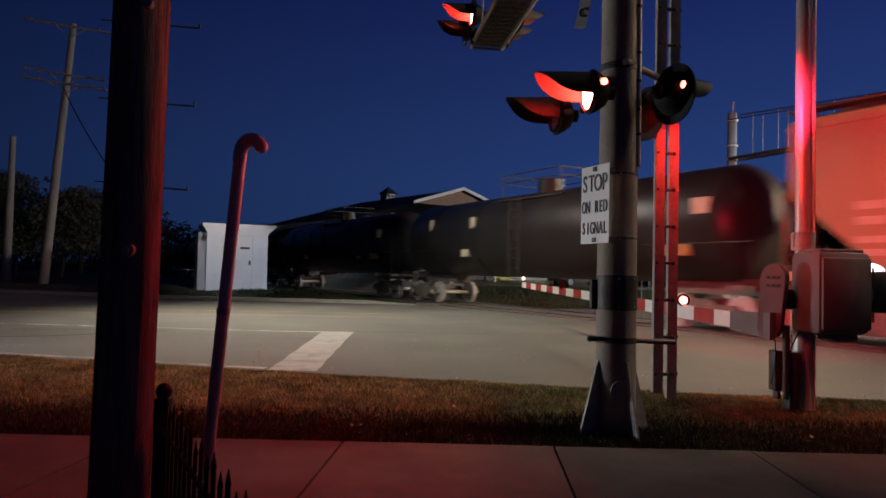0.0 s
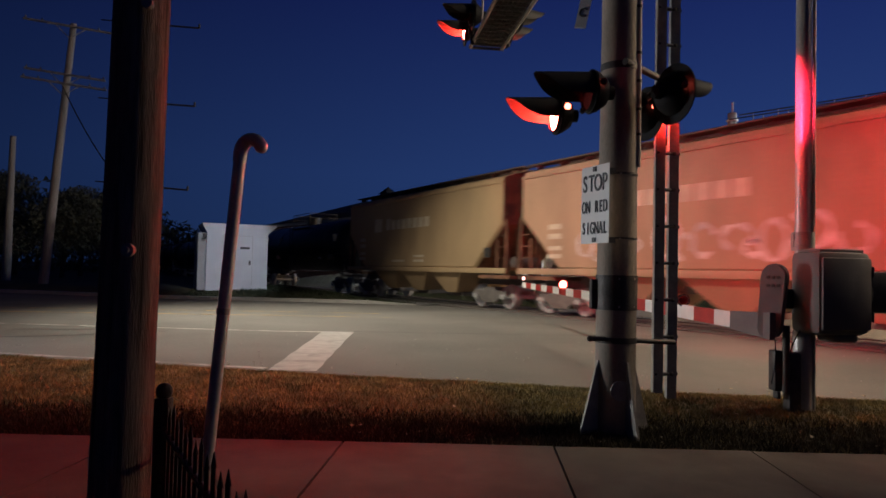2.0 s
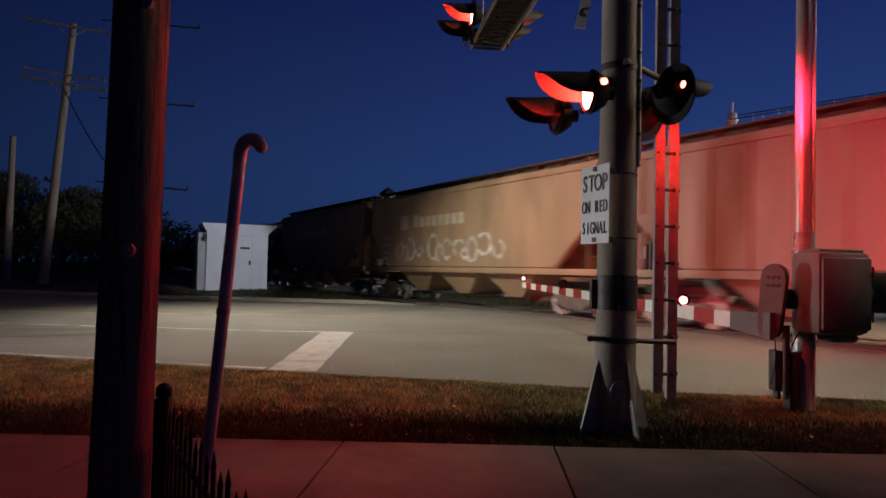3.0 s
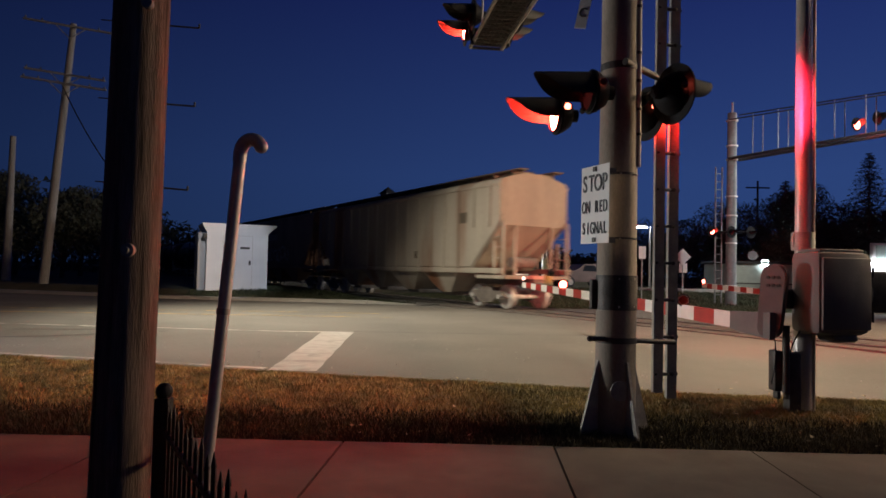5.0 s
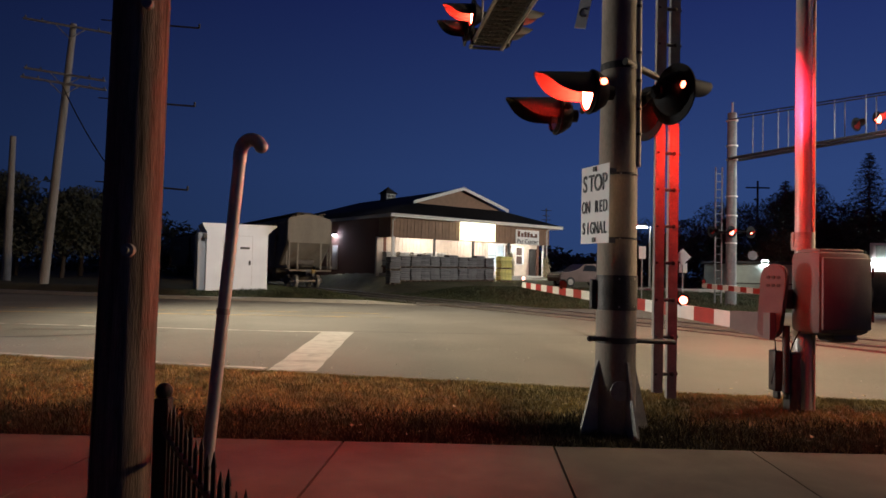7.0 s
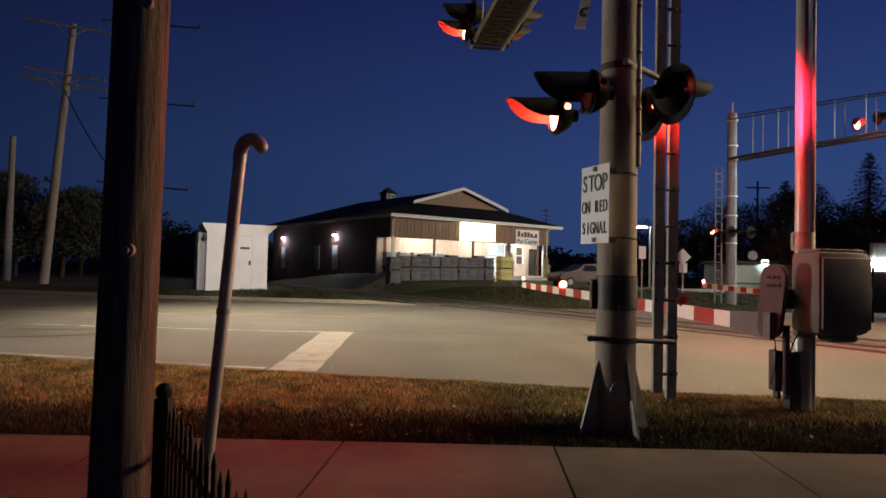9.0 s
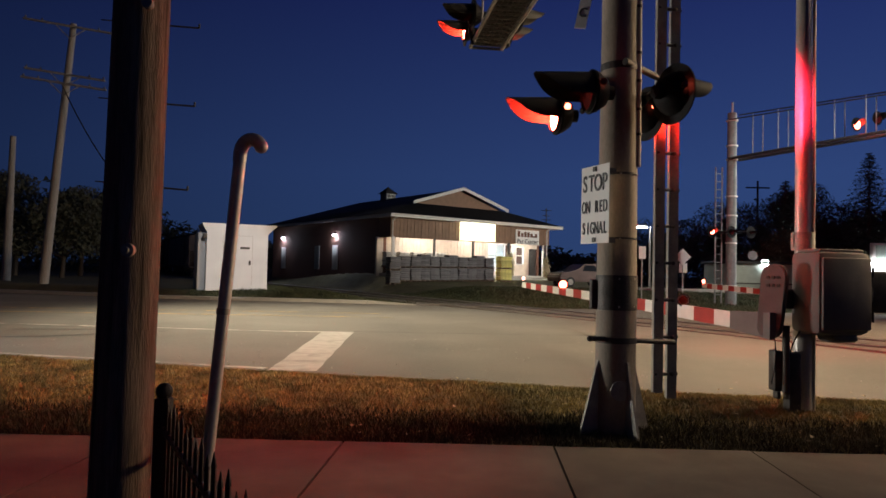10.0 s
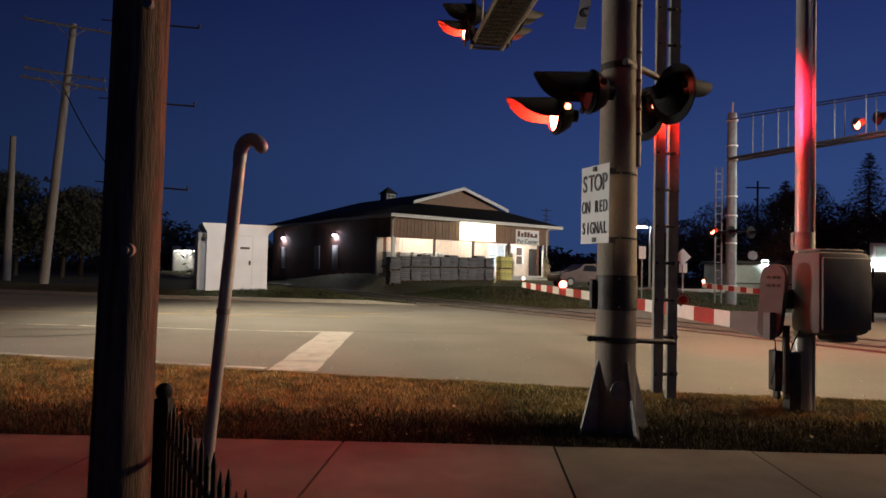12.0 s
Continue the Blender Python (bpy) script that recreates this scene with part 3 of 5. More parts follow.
# notice beside the mast
notice = thing("stop_notice", "white notice reading stop on red signal, tilted on the mast", "sign", pose(1.275, 5.69, 1.995, 0, 0, -68))
bm = B()
box(bm, -0.2, 0.2, 0, 0.004, -0.33, 0.33)
part("panel", bm, M_SIGN, notice)
for wd, sz, zz, step in (("STOP", 0.205, 0.175, 0.094), ("ON RED", 0.145, -0.025, 0.061), ("SIGNAL", 0.145, -0.205, 0.061)):
    for k, ch in enumerate(wd):
        if ch != " ":
            o = writing("letter", ch, sz, ((k - (len(wd) - 1) / 2) * step, -0.003, zz), M_TEXT, notice)
            o.scale = (0.68 if sz > 0.2 else 0.56, 1, 1)
for z in (0.3, -0.3):
    bm = B()
    box(bm, -0.02, 0.02, -0.012, 0.2, z - 0.02, z + 0.02)
    part("bracket", bm, M_DARKSTEEL, notice)

# ---- the near gate ----
GATE = (3.60, 6.74)
gate = thing("crossing_gate", "grey gate mechanism with a lowered red and white striped arm", "crossing gate", pose(*GATE, 0))
bm = B()
rod(bm, (0, 0, 0.03), (0, 0, 4.6), 0.078, 0.072, 24)
rod(bm, (0, 0, 0.03), (0, 0, 0.9), 0.092, 0.088, 24)
part("mast", bm, M_GATEPOLE, gate)
bm = B()
rod(bm, (0.078, -0.05, 1.72), (0.078, -0.05, 4.6), 0.016)
rod(bm, (0.088, -0.05, 0.05), (0.088, -0.05, 0.86), 0.014)
part("conduit", bm, M_CONDUIT, gate)
bm = B()
rod(bm, (0, 0, 1.69), (0, 0, 1.87), 0.108, 0.104, 24)
box(bm, -0.112, 0.112, -0.03, 0.03, 1.72, 1.86, 0.008)
part("collar", bm, M_GALV, gate)
bm = B()
box(bm, -0.2, 0.2, -0.2, 0.2, -0.02, 0.045, 0.012)
rod(bm, (0, 0, 0.04), (0, 0, 0.12), 0.13, 0.1, 20)
for a in range(4):
    rod(bm, (0.15 * math.cos(a * 1.571 + 0.78), 0.15 * math.sin(a * 1.571 + 0.78), 0.04), (0.15 * math.cos(a * 1.571 + 0.78), 0.15 * math.sin(a * 1.571 + 0.78), 0.1), 0.02, seg=6)
part("base", bm, M_DARKSTEEL, gate)
HOUSING = pose(-0.055, -0.39, 0.035, 0, 0, 12)  # the mechanism box stands turned on the mast
bm = B()
box(bm, 0, 0.60, 0, 0.40, 0.84, 1.645, 0.07)
part("mechanism_housing", bm, M_BOX, gate, "painted steel mechanism housing").matrix_basis = HOUSING
bm = B()
box(bm, 0.035, 0.575, -0.016, 0.02, 0.89, 1.58, 0.015)
part("housing_door", bm, M_BOX, gate).matrix_basis = HOUSING
bm = B()
box(bm, 0.05, 0.55, 0.05, 0.35, 1.63, 1.665, 0.015)
part("lid", bm, M_BOX, gate).matrix_basis = HOUSING
bm = B()
box(bm, 0.22, 0.52, 0.06, 0.3, 0.765, 0.86, 0.045)
part("sump", bm, M_BOX, gate).matrix_basis = HOUSING
for z in (1.02, 1.45):
    bm = B()
    rod(bm, (0.58, -0.02, z - 0.05), (0.58, -0.02, z + 0.05), 0.012, seg=10)
    part("hinge", bm, M_DARKSTEEL, gate).matrix_basis = HOUSING
# counterweight behind the box on the far end of the shaft
bm = B()
box(bm, 0.64, 1.12, 0.16, 0.3, 1.07, 1.50, 0.05)
box(bm, 0.4, 0.8, 0.12, 0.2, 1.18, 1.34, 0.03)
part("counterweight", bm, M_DARKSTEEL, gate)
# rounded side arm that carries the gate, turned away from the box
bm = B()
out = [(0.125 * math.cos(a), 0.25 + 0.125 * math.sin(a)) for a in spread(0, math.pi, 12)] + [(0.115 * math.cos(a) + 0.05, -0.25 + 0.115 * math.sin(a)) for a in spread(math.pi, math.tau, 12)]
prism(bm, out, "x", -0.04, 0.04)
bmesh.ops.bevel(bm, geom=[e for e in bm.edges if abs(e.verts[0].co.x - e.verts[1].co.x) < 0.001], offset=0.012, segments=2, affect="EDGES")
o = part("side_arm", bm, M_BOX, gate)
o.matrix_basis = pose(-0.335, -0.12, 1.175, 0, 0, 40)
for k in range(6):
    bm = B()
    rod(bm, (-0.05, -0.05 + 0.05 * (k % 3), 0.16 + 0.08 * (k // 3)), (-0.035, -0.05 + 0.05 * (k % 3), 0.16 + 0.08 * (k // 3)), 0.016, seg=10)
    c = part("bolt", bm, M_DARKSTEEL, o)
bm = B()
box(bm, -0.36, -0.05, -0.06, 0.06, 1.1, 1.3, 0.03)
part("main_shaft", bm, M_DARKSTEEL, gate)
# hanging conduit, relay can and cable below
bm = B()
rod(bm, (-0.235, -0.14, 0.3), (-0.235, -0.14, 0.95), 0.034)
part("conduit", bm, M_DARKSTEEL, gate)
bm = B()
box(bm, -0.335, -0.25, -0.12, 0.02, 0.30, 0.70, 0.02)
box(bm, -0.30, -0.255, -0.1, 0.0, 0.22, 0.3, 0.02)
part("cable_can", bm, M_DARKSTEEL, gate)
bm = B()
box(bm, -0.20, -0.075, -0.14, 0.0, 0.06, 0.68, 0.025)
part("cable_can", bm, M_DARKSTEEL, gate)
bm = B()
prev = Vector((-0.36, -0.12, 0.95))
for k in range(1, 12):
    q = Vector((-0.36 + 0.035 * math.sin(k * 0.3), -0.12, 0.95 - 0.052 * k))
    rod(bm, prev, q, 0.006, seg=6)
    prev = q
part("cable", bm, M_BLACK, gate)
bm = B()
prev = Vector((-0.08, -0.12, 0.92))
for k in range(1, 9):
    q = Vector((-0.08 - 0.11 * math.sin(k * 0.2), -0.13, 0.92 - 0.035 * k))
    rod(bm, prev, q, 0.007, seg=6)
    prev = q
part("cable", bm, M_BLACK, gate)
bm = B()
prism(bm, [(-0.12, 0.05), (-0.05, 0.05), (-0.035, 0.46), (-0.10, 0.36)], "y", -0.07, -0.02)
part("brace", bm, M_WHITEREF, gate)
# the lowered arm, striped
A0, A1 = Vector((-0.42, 0.12, 0.945)), Vector((2.02 - 3.60, 16.9 - 6.74, 1.11))
adir = (A1 - A0).normalized()
arm_m = Matrix.Translation(A0) @ (adir.to_track_quat("X", "Z").to_matrix().to_4x4())
arm = new("arm")
arm.parent = gate
arm.matrix_basis = arm_m
length = (A1 - A0).length
bm = B()
prism(bm, [(-0.3, -0.13), (-0.3, 0.13), (0.42, 0.095), (0.42, -0.095)], "y", -0.03, 0.03)
part("arm_base", bm, M_BOX, arm)
xs, k = 0.42, 0
while xs < length - 0.05:
    wide = 0.36 if k == 0 else 0.47
    bm = B()
    th = 0.085 - 0.02 * xs / length
    box(bm, xs, min(length, xs + wide) - 0.001, -0.016, 0.016, -th, th)
    part("stripe", bm, M_RED if k % 2 else M_WHITEREF, arm)
    xs += wide
    k += 1
for at, ph in ((length - 0.05, None), (length * 0.66, 1), (1.55, 0)):
    bm = B()
    rod(bm, (at, 0, 0.06), (at, 0, 0.12), 0.012)
    part("lamp_stem", bm, M_BLACK, arm)
    if ph is None:
        bm = B()
        ball(bm, (at, 0, 0.16), 0.045)
        part("tip_lamp", bm, mat("lit_tip_lamp", (0.5, 0.3, 0.3), 0.4, 0, 0, 8, 0, emit=(1.0, 0.5, 0.4), power=4), arm)
    else:
        q = arm_m @ Vector((at, 0, 0.14))
        flasher(gate, q, -20, ph, M_LENS_SMALL, 0.078, 0.05 if ph == 0 else 0.08, 0)

# ---- wooden pole, vent pipe, iron fence on the near side ----
pole = thing("utility_pole", "weathered brown wooden utility pole close beside the pavement", "utility pole", pose(-1.286, 2.75, 0, 0, 0, 0))
bm = B()
seg = 40
rings = []
for i in range(60):
    z = -0.05 + 9.0 * i / 59
    r0 = 0.1165 - 0.0034 * z
    rings.append([bm.verts.new(((r0 * (1 + 0.03 * noise.noise(Vector((math.cos(a) * 6, math.sin(a) * 6, z * 0.4))) + 0.014 * noise.noise(Vector((math.cos(a) * 22, math.sin(a) * 22, z * 0.7))))) * math.cos(a) + 0.009 * z, r0 * math.sin(a), z)) for a in [math.tau * j / seg for j in range(seg)]])
for a, b in zip(rings, rings[1:]):
    for j in range(seg):
        bm.faces.new((a[j], a[(j + 1) % seg], b[(j + 1) % seg], b[j]))
bm.faces.new(rings[-1])
part("trunk", bm, M_POLEWOOD, pole)
bm = B()
rod(bm, (0.06, -0.11, 1.455), (0.06, -0.135, 1.455), 0.026)
rod(bm, (0.06, -0.12, 1.455), (0.06, -0.15, 1.455), 0.012)
part("bolt_washer", bm, M_GALV, pole)
bm = B()
rod(bm, (0.1, -0.11, 2.43), (0.1, -0.135, 2.43), 0.022)
part("bolt_washer", bm, M_GALV, pole)

vent = thing("vent_pipe", "grey steel vent pipe with a hooked top, leaning slightly", "pipe", pose(-1.185, 3.4, 0))
bm = B()
pts = [Vector((0, 0, -0.02)), Vector((0.145, 0, 1.93))]
c = Vector((0.205, 0.0, 1.94))
for k in range(9):
    a = math.pi - 0.08 - k * (math.pi * 0.80 / 8)
    pts.append(c + Vector((0.058 * math.cos(a), -0.01 * k / 8, 0.075 * math.sin(a) + 0.03)))
for a, b in zip(pts, pts[1:]):
    rod(bm, a, b, 0.031 if a.z < 1.9 else 0.034, seg=18)
    ball(bm, b, 0.031 if b.z < 1.95 else 0.034, 18)
part("pipe", bm, M_PIPE, vent)
bm = B()
rod(bm, (0.0865, 0, 1.16), (0.0885, 0, 1.19), 0.034, seg=18)
part("coupling", bm, M_GALV, vent)

fence = thing("iron_fence", "low black wrought iron picket fence", "fence", pose(0, 0, 0))
F0, F1 = Vector((-1.29, 3.18, 0)), Vector((-0.21, 1.3, 0))
fd = (F1 - F0).normalized()
for p in (F0,):
    bm = B()
    box(bm, p.x - 0.034, p.x + 0.034, p.y - 0.034, p.y + 0.034, -0.02, 0.78, 0.006)
    ball(bm, (p.x, p.y, 0.81), 0.04)
    part("post", bm, M_IRON, fence)
for z in (0.12, 0.64):
    bm = B()
    rod(bm, F0 + Vector((0, 0, z)), F1 + Vector((0, 0, z)), 0.014, seg=8)
    part("rail", bm, M_IRON, fence)
for k in range(1, 21):
    p = F0 + fd * (0.104 * k)
    bm = B()
    hgt = 0.755 if k % 2 else 0.72
    box(bm, p.x - 0.0065, p.x + 0.0065, p.y - 0.0065, p.y + 0.0065, 0.0, hgt)
    rod(bm, (p.x, p.y, hgt), (p.x, p.y, hgt + 0.05), 0.0105, 0.001, 8)
    part("picket", bm, M_IRON, fence)

# ---- far side of the road ----
shed = thing("signal_shed", "white painted signal equipment shed with a flared eave", "shed", pose(-9.12, 30.0, 0.33, 0, 0, 24))
bm = B()
box(bm, -1.32, 1.30, 0, 2.4, 0, 2.55)
part("wall", bm, M_SHED, shed)
bm = B()
prism(bm, [(-1.34, 2.55), (-1.34, 2.60), (-1.52, 2.90), (-1.52, 2.965), (1.68, 2.965), (1.68, 2.90), (1.34, 2.60), (1.34, 2.55)], "y", -0.03, 2.45)
part("eave", bm, M_SHED, shed)
bm = B()
box(bm, 0.1, 0.5, -0.012, 0, 1.86, 1.95)
part("number_plate", bm, M_DARKSTEEL, shed)
bm = B()
box(bm, -1.66, -1.32, 0.3, 2.3, 0, 2.55, 0.02)
part("side_cabinet", bm, M_SHEDSIDE, shed, "beige side cabinet")
bm = B()
box(bm, -1.5, -1.34, -0.1, 0.1, 2.3, 2.5, 0.02)
part("meter_box", bm, M_DARKSTEEL, shed)
bm = B()
box(bm, -1.33, 1.31, -0.02, 0, 0.0, 0.22)
part("plinth", bm, M_SHED, shed)


def power_pole(x, y, top, lean_x, r, arms):
    ob = thing("utility_pole", "tall grey wooden utility pole with crossarms beyond the road" if arms else "plain grey wooden utility pole beyond the road", "utility pole", pose(x, y, height(x, y) - 0.05))
    bm = B()
    rod(bm, (0, 0, -0.1), (lean_x, 0, top), r, r * 0.62, 16)
    part("trunk", bm, M_GREYWOOD, ob)
    for f, w, yaw in arms:
        z = top * f
        bm = B()
        cx = lean_x * f
        d = Vector((math.cos(yaw), math.sin(yaw), -0.12))
        c = Vector((cx, -r, z))
        rod(bm, c - d * w, c + d * w, 0.055, seg=6)
        part("crossarm", bm, M_GREYWOOD, ob)
        for k in (-0.95, -0.6, 0.6, 0.95):
            bm = B()
            p = c + d * (w * k)
            rod(bm, p, p + Vector((0, 0, 0.16)), 0.03, 0.04, 8)
            part("insulator", bm, M_DARKSTEEL, ob)
        for sgn in (-1, 1):
            bm = B()
            rod(bm, c + d * (0.75 * sgn), Vector((cx * 0.97, -r, z - 0.6)), 0.025, seg=6)
            part("brace", bm, M_GREYWOOD, ob)
    return ob


power_pole(-19.5, 33.0, 12.9, 0.98, 0.235, ((0.985, 2.2, 0.12), (0.80, 1.9, 0.1), (0.765, 2.0, 0.1)))
power_pole(-23.9, 37.0, 8.0, 0.05, 0.24, ())
# short arms and a slack wire seen past the near pole
for z, xa, xb in ((13.25, -13.9, -12.3), (9.35, -14.2, -12.4), (5.2, -14.0, -12.6)):
    bm = B()
    rod(bm, (xa, 33, z), (xb, 33, z - 0.1), 0.045, seg=8)
    rod(bm, (xb, 33, z - 0.1), (xb, 33, z + 0.1), 0.05, seg=8)
    rod(bm, (xa, 33, z), (-17.2, 33.1, z + 0.25), 0.03, seg=6)
    solid("line_bracket", bm, M_DARKSTEEL, "dark bracket arm of the power line", "power line")


def cable(name, a, b, sag, r=0.02):
    bm = B()
    a, b = Vector(a), Vector(b)
    pts = [a.lerp(b, k / 16) - Vector((0, 0, sag * 4 * (k / 16) * (1 - k / 16))) for k in range(17)]
    for p, q in zip(pts, pts[1:]):
        rod(bm, p, q, r, seg=5)
    return solid(name, bm, M_BLACK, "thin black overhead cable", "cable")


cable("service_cable", (-18.9, 32.8, 10.2), (-10.9, 30.2, 2.85), 1.6, 0.03)


# ---- the train ----
SPEED = 12.0
TRAIN = []  # (car, distance of its front at the start)
WHEELSETS = []


def bogie(parent, x):
    bg = new("bogie")
    bg.parent = parent
    bg.matrix_basis = pose(x, 0, 0.095)
    for y in (1.02, -1.02):
        bm = B()
        prism(bm, [(-1.15, 0.42), (-0.95, 0.62), (-0.45, 0.62), (-0.3, 0.75), (0.3, 0.75), (0.45, 0.62), (0.95, 0.62), (1.15, 0.42), (0.7, 0.4), (0.35, 0.2), (-0.35, 0.2), (-0.7, 0.4)], "y", y - 0.07, y + 0.07)
        for k in (-0.12, 0, 0.12):
            rod(bm, (k, y, 0.26), (k, y, 0.6), 0.05, seg=8)
        o = new("side_frame", mesh_of("side_frame", bm, M_TRUCK))
        o.parent = bg
    for wx in (-0.88, 0.88):
        bm = B()
        for y in (0.75, -0.75):
            rod(bm, (0, y - 0.06, 0), (0, y + 0.07, 0), 0.42, 0.42, 28)
            rod(bm, (0, y - 0.09, 0), (0, y - 0.06, 0) if y > 0 else (0, y + 0.09, 0), 0.445, seg=28)
            rod(bm, (0, y, 0), (0, y * 1.5, 0), 0.09, seg=10)
            for a in range(3):
                rod(bm, (0.24 * math.cos(a * 2.1), y * 1.06, 0.24 * math.sin(a * 2.1)), (0.24 * math.cos(a * 2.1), y * 1.14, 0.24 * math.sin(a * 2.1)), 0.05, seg=8)
        rod(bm, (0, -0.75, 0), (0, 0.75, 0), 0.08)
        o = new("wheelset", mesh_of("wheelset", bm, M_WHEEL))
        o.parent = bg
        o.matrix_basis = pose(wx, 0, 0.42)
        WHEELSETS.append((o, wx))
    bm = B()
    box(bm, -0.2, 0.2, -1.0, 1.0, 0.42, 0.75, 0.03)
    o = new("bolster", mesh_of("bolster", bm, M_TRUCK))
    o.parent = bg


def hopper(front, L, paint, label, ribs, bays, top=4.8, writing_bars=(), tag=(), ends=None):
    """A covered hopper: its front end at x = 0, travelling along +x."""
    ob = thing("hopper_car", label, "hopper car", pose(*on_track(front), 0, 0, TRACK_TURN), "cars of the train")
    TRAIN.append((ob, front))
    W, e, zs = 1.5, 0.55, 1.46
    eave = top - 0.34
    bm = B()
    # body: cross-section rows from end to end, with the ends sloping in below
    stations = [(-e, 3.05), (-e - 0.02, 3.05), (-e - 1.0, 2.2), (-e - 1.85, zs), (-L + e + 1.85, zs), (-L + e + 1.0, 2.2), (-L + e + 0.02, 3.05), (-L + e, 3.05)]
    ring = []
    for x, zb in stations:
        pts = [(-W * 0.93, zb), (-W, zb + 0.12), (-W, eave - 0.2), (-W + 0.07, eave), (-0.62, top - 0.1), (-0.4, top - 0.06), (0.4, top - 0.06), (0.62, top - 0.1), (W - 0.07, eave), (W, eave - 0.2), (W, zb + 0.12), (W * 0.93, zb)]
        ring.append([bm.verts.new((x, y, z)) for y, z in pts])
    for a, b in zip(ring, ring[1:]):
        for j in range(12):
            f = bm.faces.new((a[j], b[j], b[(j + 1) % 12], a[(j + 1) % 12]))
            f.material_index = 1 if j == 11 else 0
    for f in (bm.faces.new(ring[0]), bm.faces.new(ring[-1][::-1])):
        f.material_index = 1
    ends = ends or paint
    part("body", bm, [paint, ends], ob)
    # side sills, centre sill
    for y in (1, -1):
        bm = B()
        box(bm, -L + 0.35, -0.35, y * W - 0.06, y * W + 0.03, zs - 0.12, zs + 0.07, 0.01)
        part("side_sill", bm, paint, ob)
        bm = B()
        box(bm, -L + e, -e, y * W - 0.05, y * W + 0.035, eave - 0.22, eave - 0.13)
        part("top_chord", bm, paint, ob)
    bm = B()
    box(bm, -L + 0.3, -0.3, -0.3, 0.3, 0.92, 1.3)
    part("centre_sill", bm, M_TRUCK, ob)
    # hoppers below
    for k in range(bays):
        cx = -L / 2 + (k - (bays - 1) / 2) * (L - 6.6) / bays
        w = (L - 6.6) / bays / 2 - 0.05
        bm = B()
        t = [bm.verts.new(c) for c in ((cx - w, -1.44, zs), (cx + w, -1.44, zs), (cx + w, 1.44, zs), (cx - w, 1.44, zs))]
        u = [bm.verts.new(c) for c in ((cx - 0.38, -1.05, 0.55), (cx + 0.38, -1.05, 0.55), (cx + 0.38, 1.05, 0.55), (cx - 0.38, 1.05, 0.55))]
        bm.faces.new(t)
        bm.faces.new(u[::-1])
        for j in range(4):
            bm.faces.new((t[j], u[j], u[(j + 1) % 4], t[(j + 1) % 4]))
        part("discharge_bay", bm, paint, ob)
        bm = B()
        box(bm, cx - 0.5, cx + 0.5, -0.85, 0.85, 0.42, 0.58, 0.02)
        part("outlet_gate", bm, M_TRUCK, ob)
    # ribs
    if ribs:
        for k in range(ribs):
            x = -e - 0.6 - (L - 2 * e - 1.2) * k / (ribs - 1)
            zb = zs if e + 1.9 < -x < L - e - 1.9 else 3.0
            for y in (1, -1):
                bm = B()
                box(bm, x - 0.05, x + 0.05, y * W - 0.02, y * W + 0.06, zb, eave - 0.2, 0.012)
                part("rib", bm, paint, ob)
    # roof walk, hatches
    bm = B()
    for y in (-0.78, 0.78):
        box(bm, -L + 0.15, -0.15, y - 0.2, y + 0.2, top - 0.02, top + 0.03)
        for k in range(int(L / 1.2)):
            box(bm, -0.6 - 1.2 * k, -0.55 - 1.2 * k, y - 0.15, y + 0.15, top - 0.28, top)
    part("roof_walk", bm, M_ROOFCAR, ob)
    for k in range(5):
        x0 = -0.9 - (L - 1.8) * k / 5
        bm = B()
        box(bm, x0 - (L - 1.8) / 5 + 0.12, x0, -0.33, 0.33, top - 0.08, top + 0.09, 0.03)
        part("hatch", bm, M_ROOFCAR, ob)
    # ends: platforms, corner posts, ladders, couplers, bogies
    for x0, d in ((0, -1), (-L, 1)):
        bm = B()
        box(bm, min(x0 + d * 0.25, x0 + d * 2.1), max(x0 + d * 0.25, x0 + d * 2.1), -1.45, 1.45, 1.16, 1.28)
        part("end_platform", bm, ends, ob)
        for y in (-1.42, 1.42):
            bm = B()
            box(bm, x0 + d * 0.42 - 0.05, x0 + d * 0.42 + 0.05, y - 0.04, y + 0.04, 1.2, 3.2)
            box(bm, x0 + d * 0.95 - 0.05, x0 + d * 0.95 + 0.05, y - 0.04, y + 0.04, 1.2, 2.5)
            part("corner_post", bm, ends, ob)
            for k in range(6):
                bm = B()
                xr = x0 + d * 0.42
                rod(bm, (xr, y, 1.5 + 0.38 * k), (xr + d * 0.5, y, 1.5 + 0.38 * k), 0.016, seg=6)
                part("ladder_rung", bm, M_WHITE if k < 1 else ends, ob)
        for y in (-0.8, 0.8):
            bm = B()
            box(bm, x0 + d * 0.56 - 0.03, x0 + d * 0.56 + 0.03, y - 0.05, y + 0.05, 1.2, 3.1)
            part("end_post", bm, ends, ob)
        bm = B()
        rod(bm, (x0 + d * 1.0, -0.4, 1.75), (x0 + d * 1.0, 0.7, 1.75), 0.2, seg=14)
        part("brake_reservoir", bm, M_TRUCK, ob)
        bm = B()
        box(bm, min(x0 + d * 0.45, x0 - d * 0.28), max(x0 + d * 0.45, x0 - d * 0.28), -0.1, 0.1, 0.84, 1.04, 0.03)
        part("coupler", bm, M_TRUCK, ob)
        bogie(ob, x0 + d * 1.95)
    # lettering too blurred to read, as plain bars
    for x, z, w, h, m in writing_bars:
        bm = B()
        box(bm, x - w, x, W, W + 0.006, z, z + h)
        part("lettering_bar", bm, m, ob)
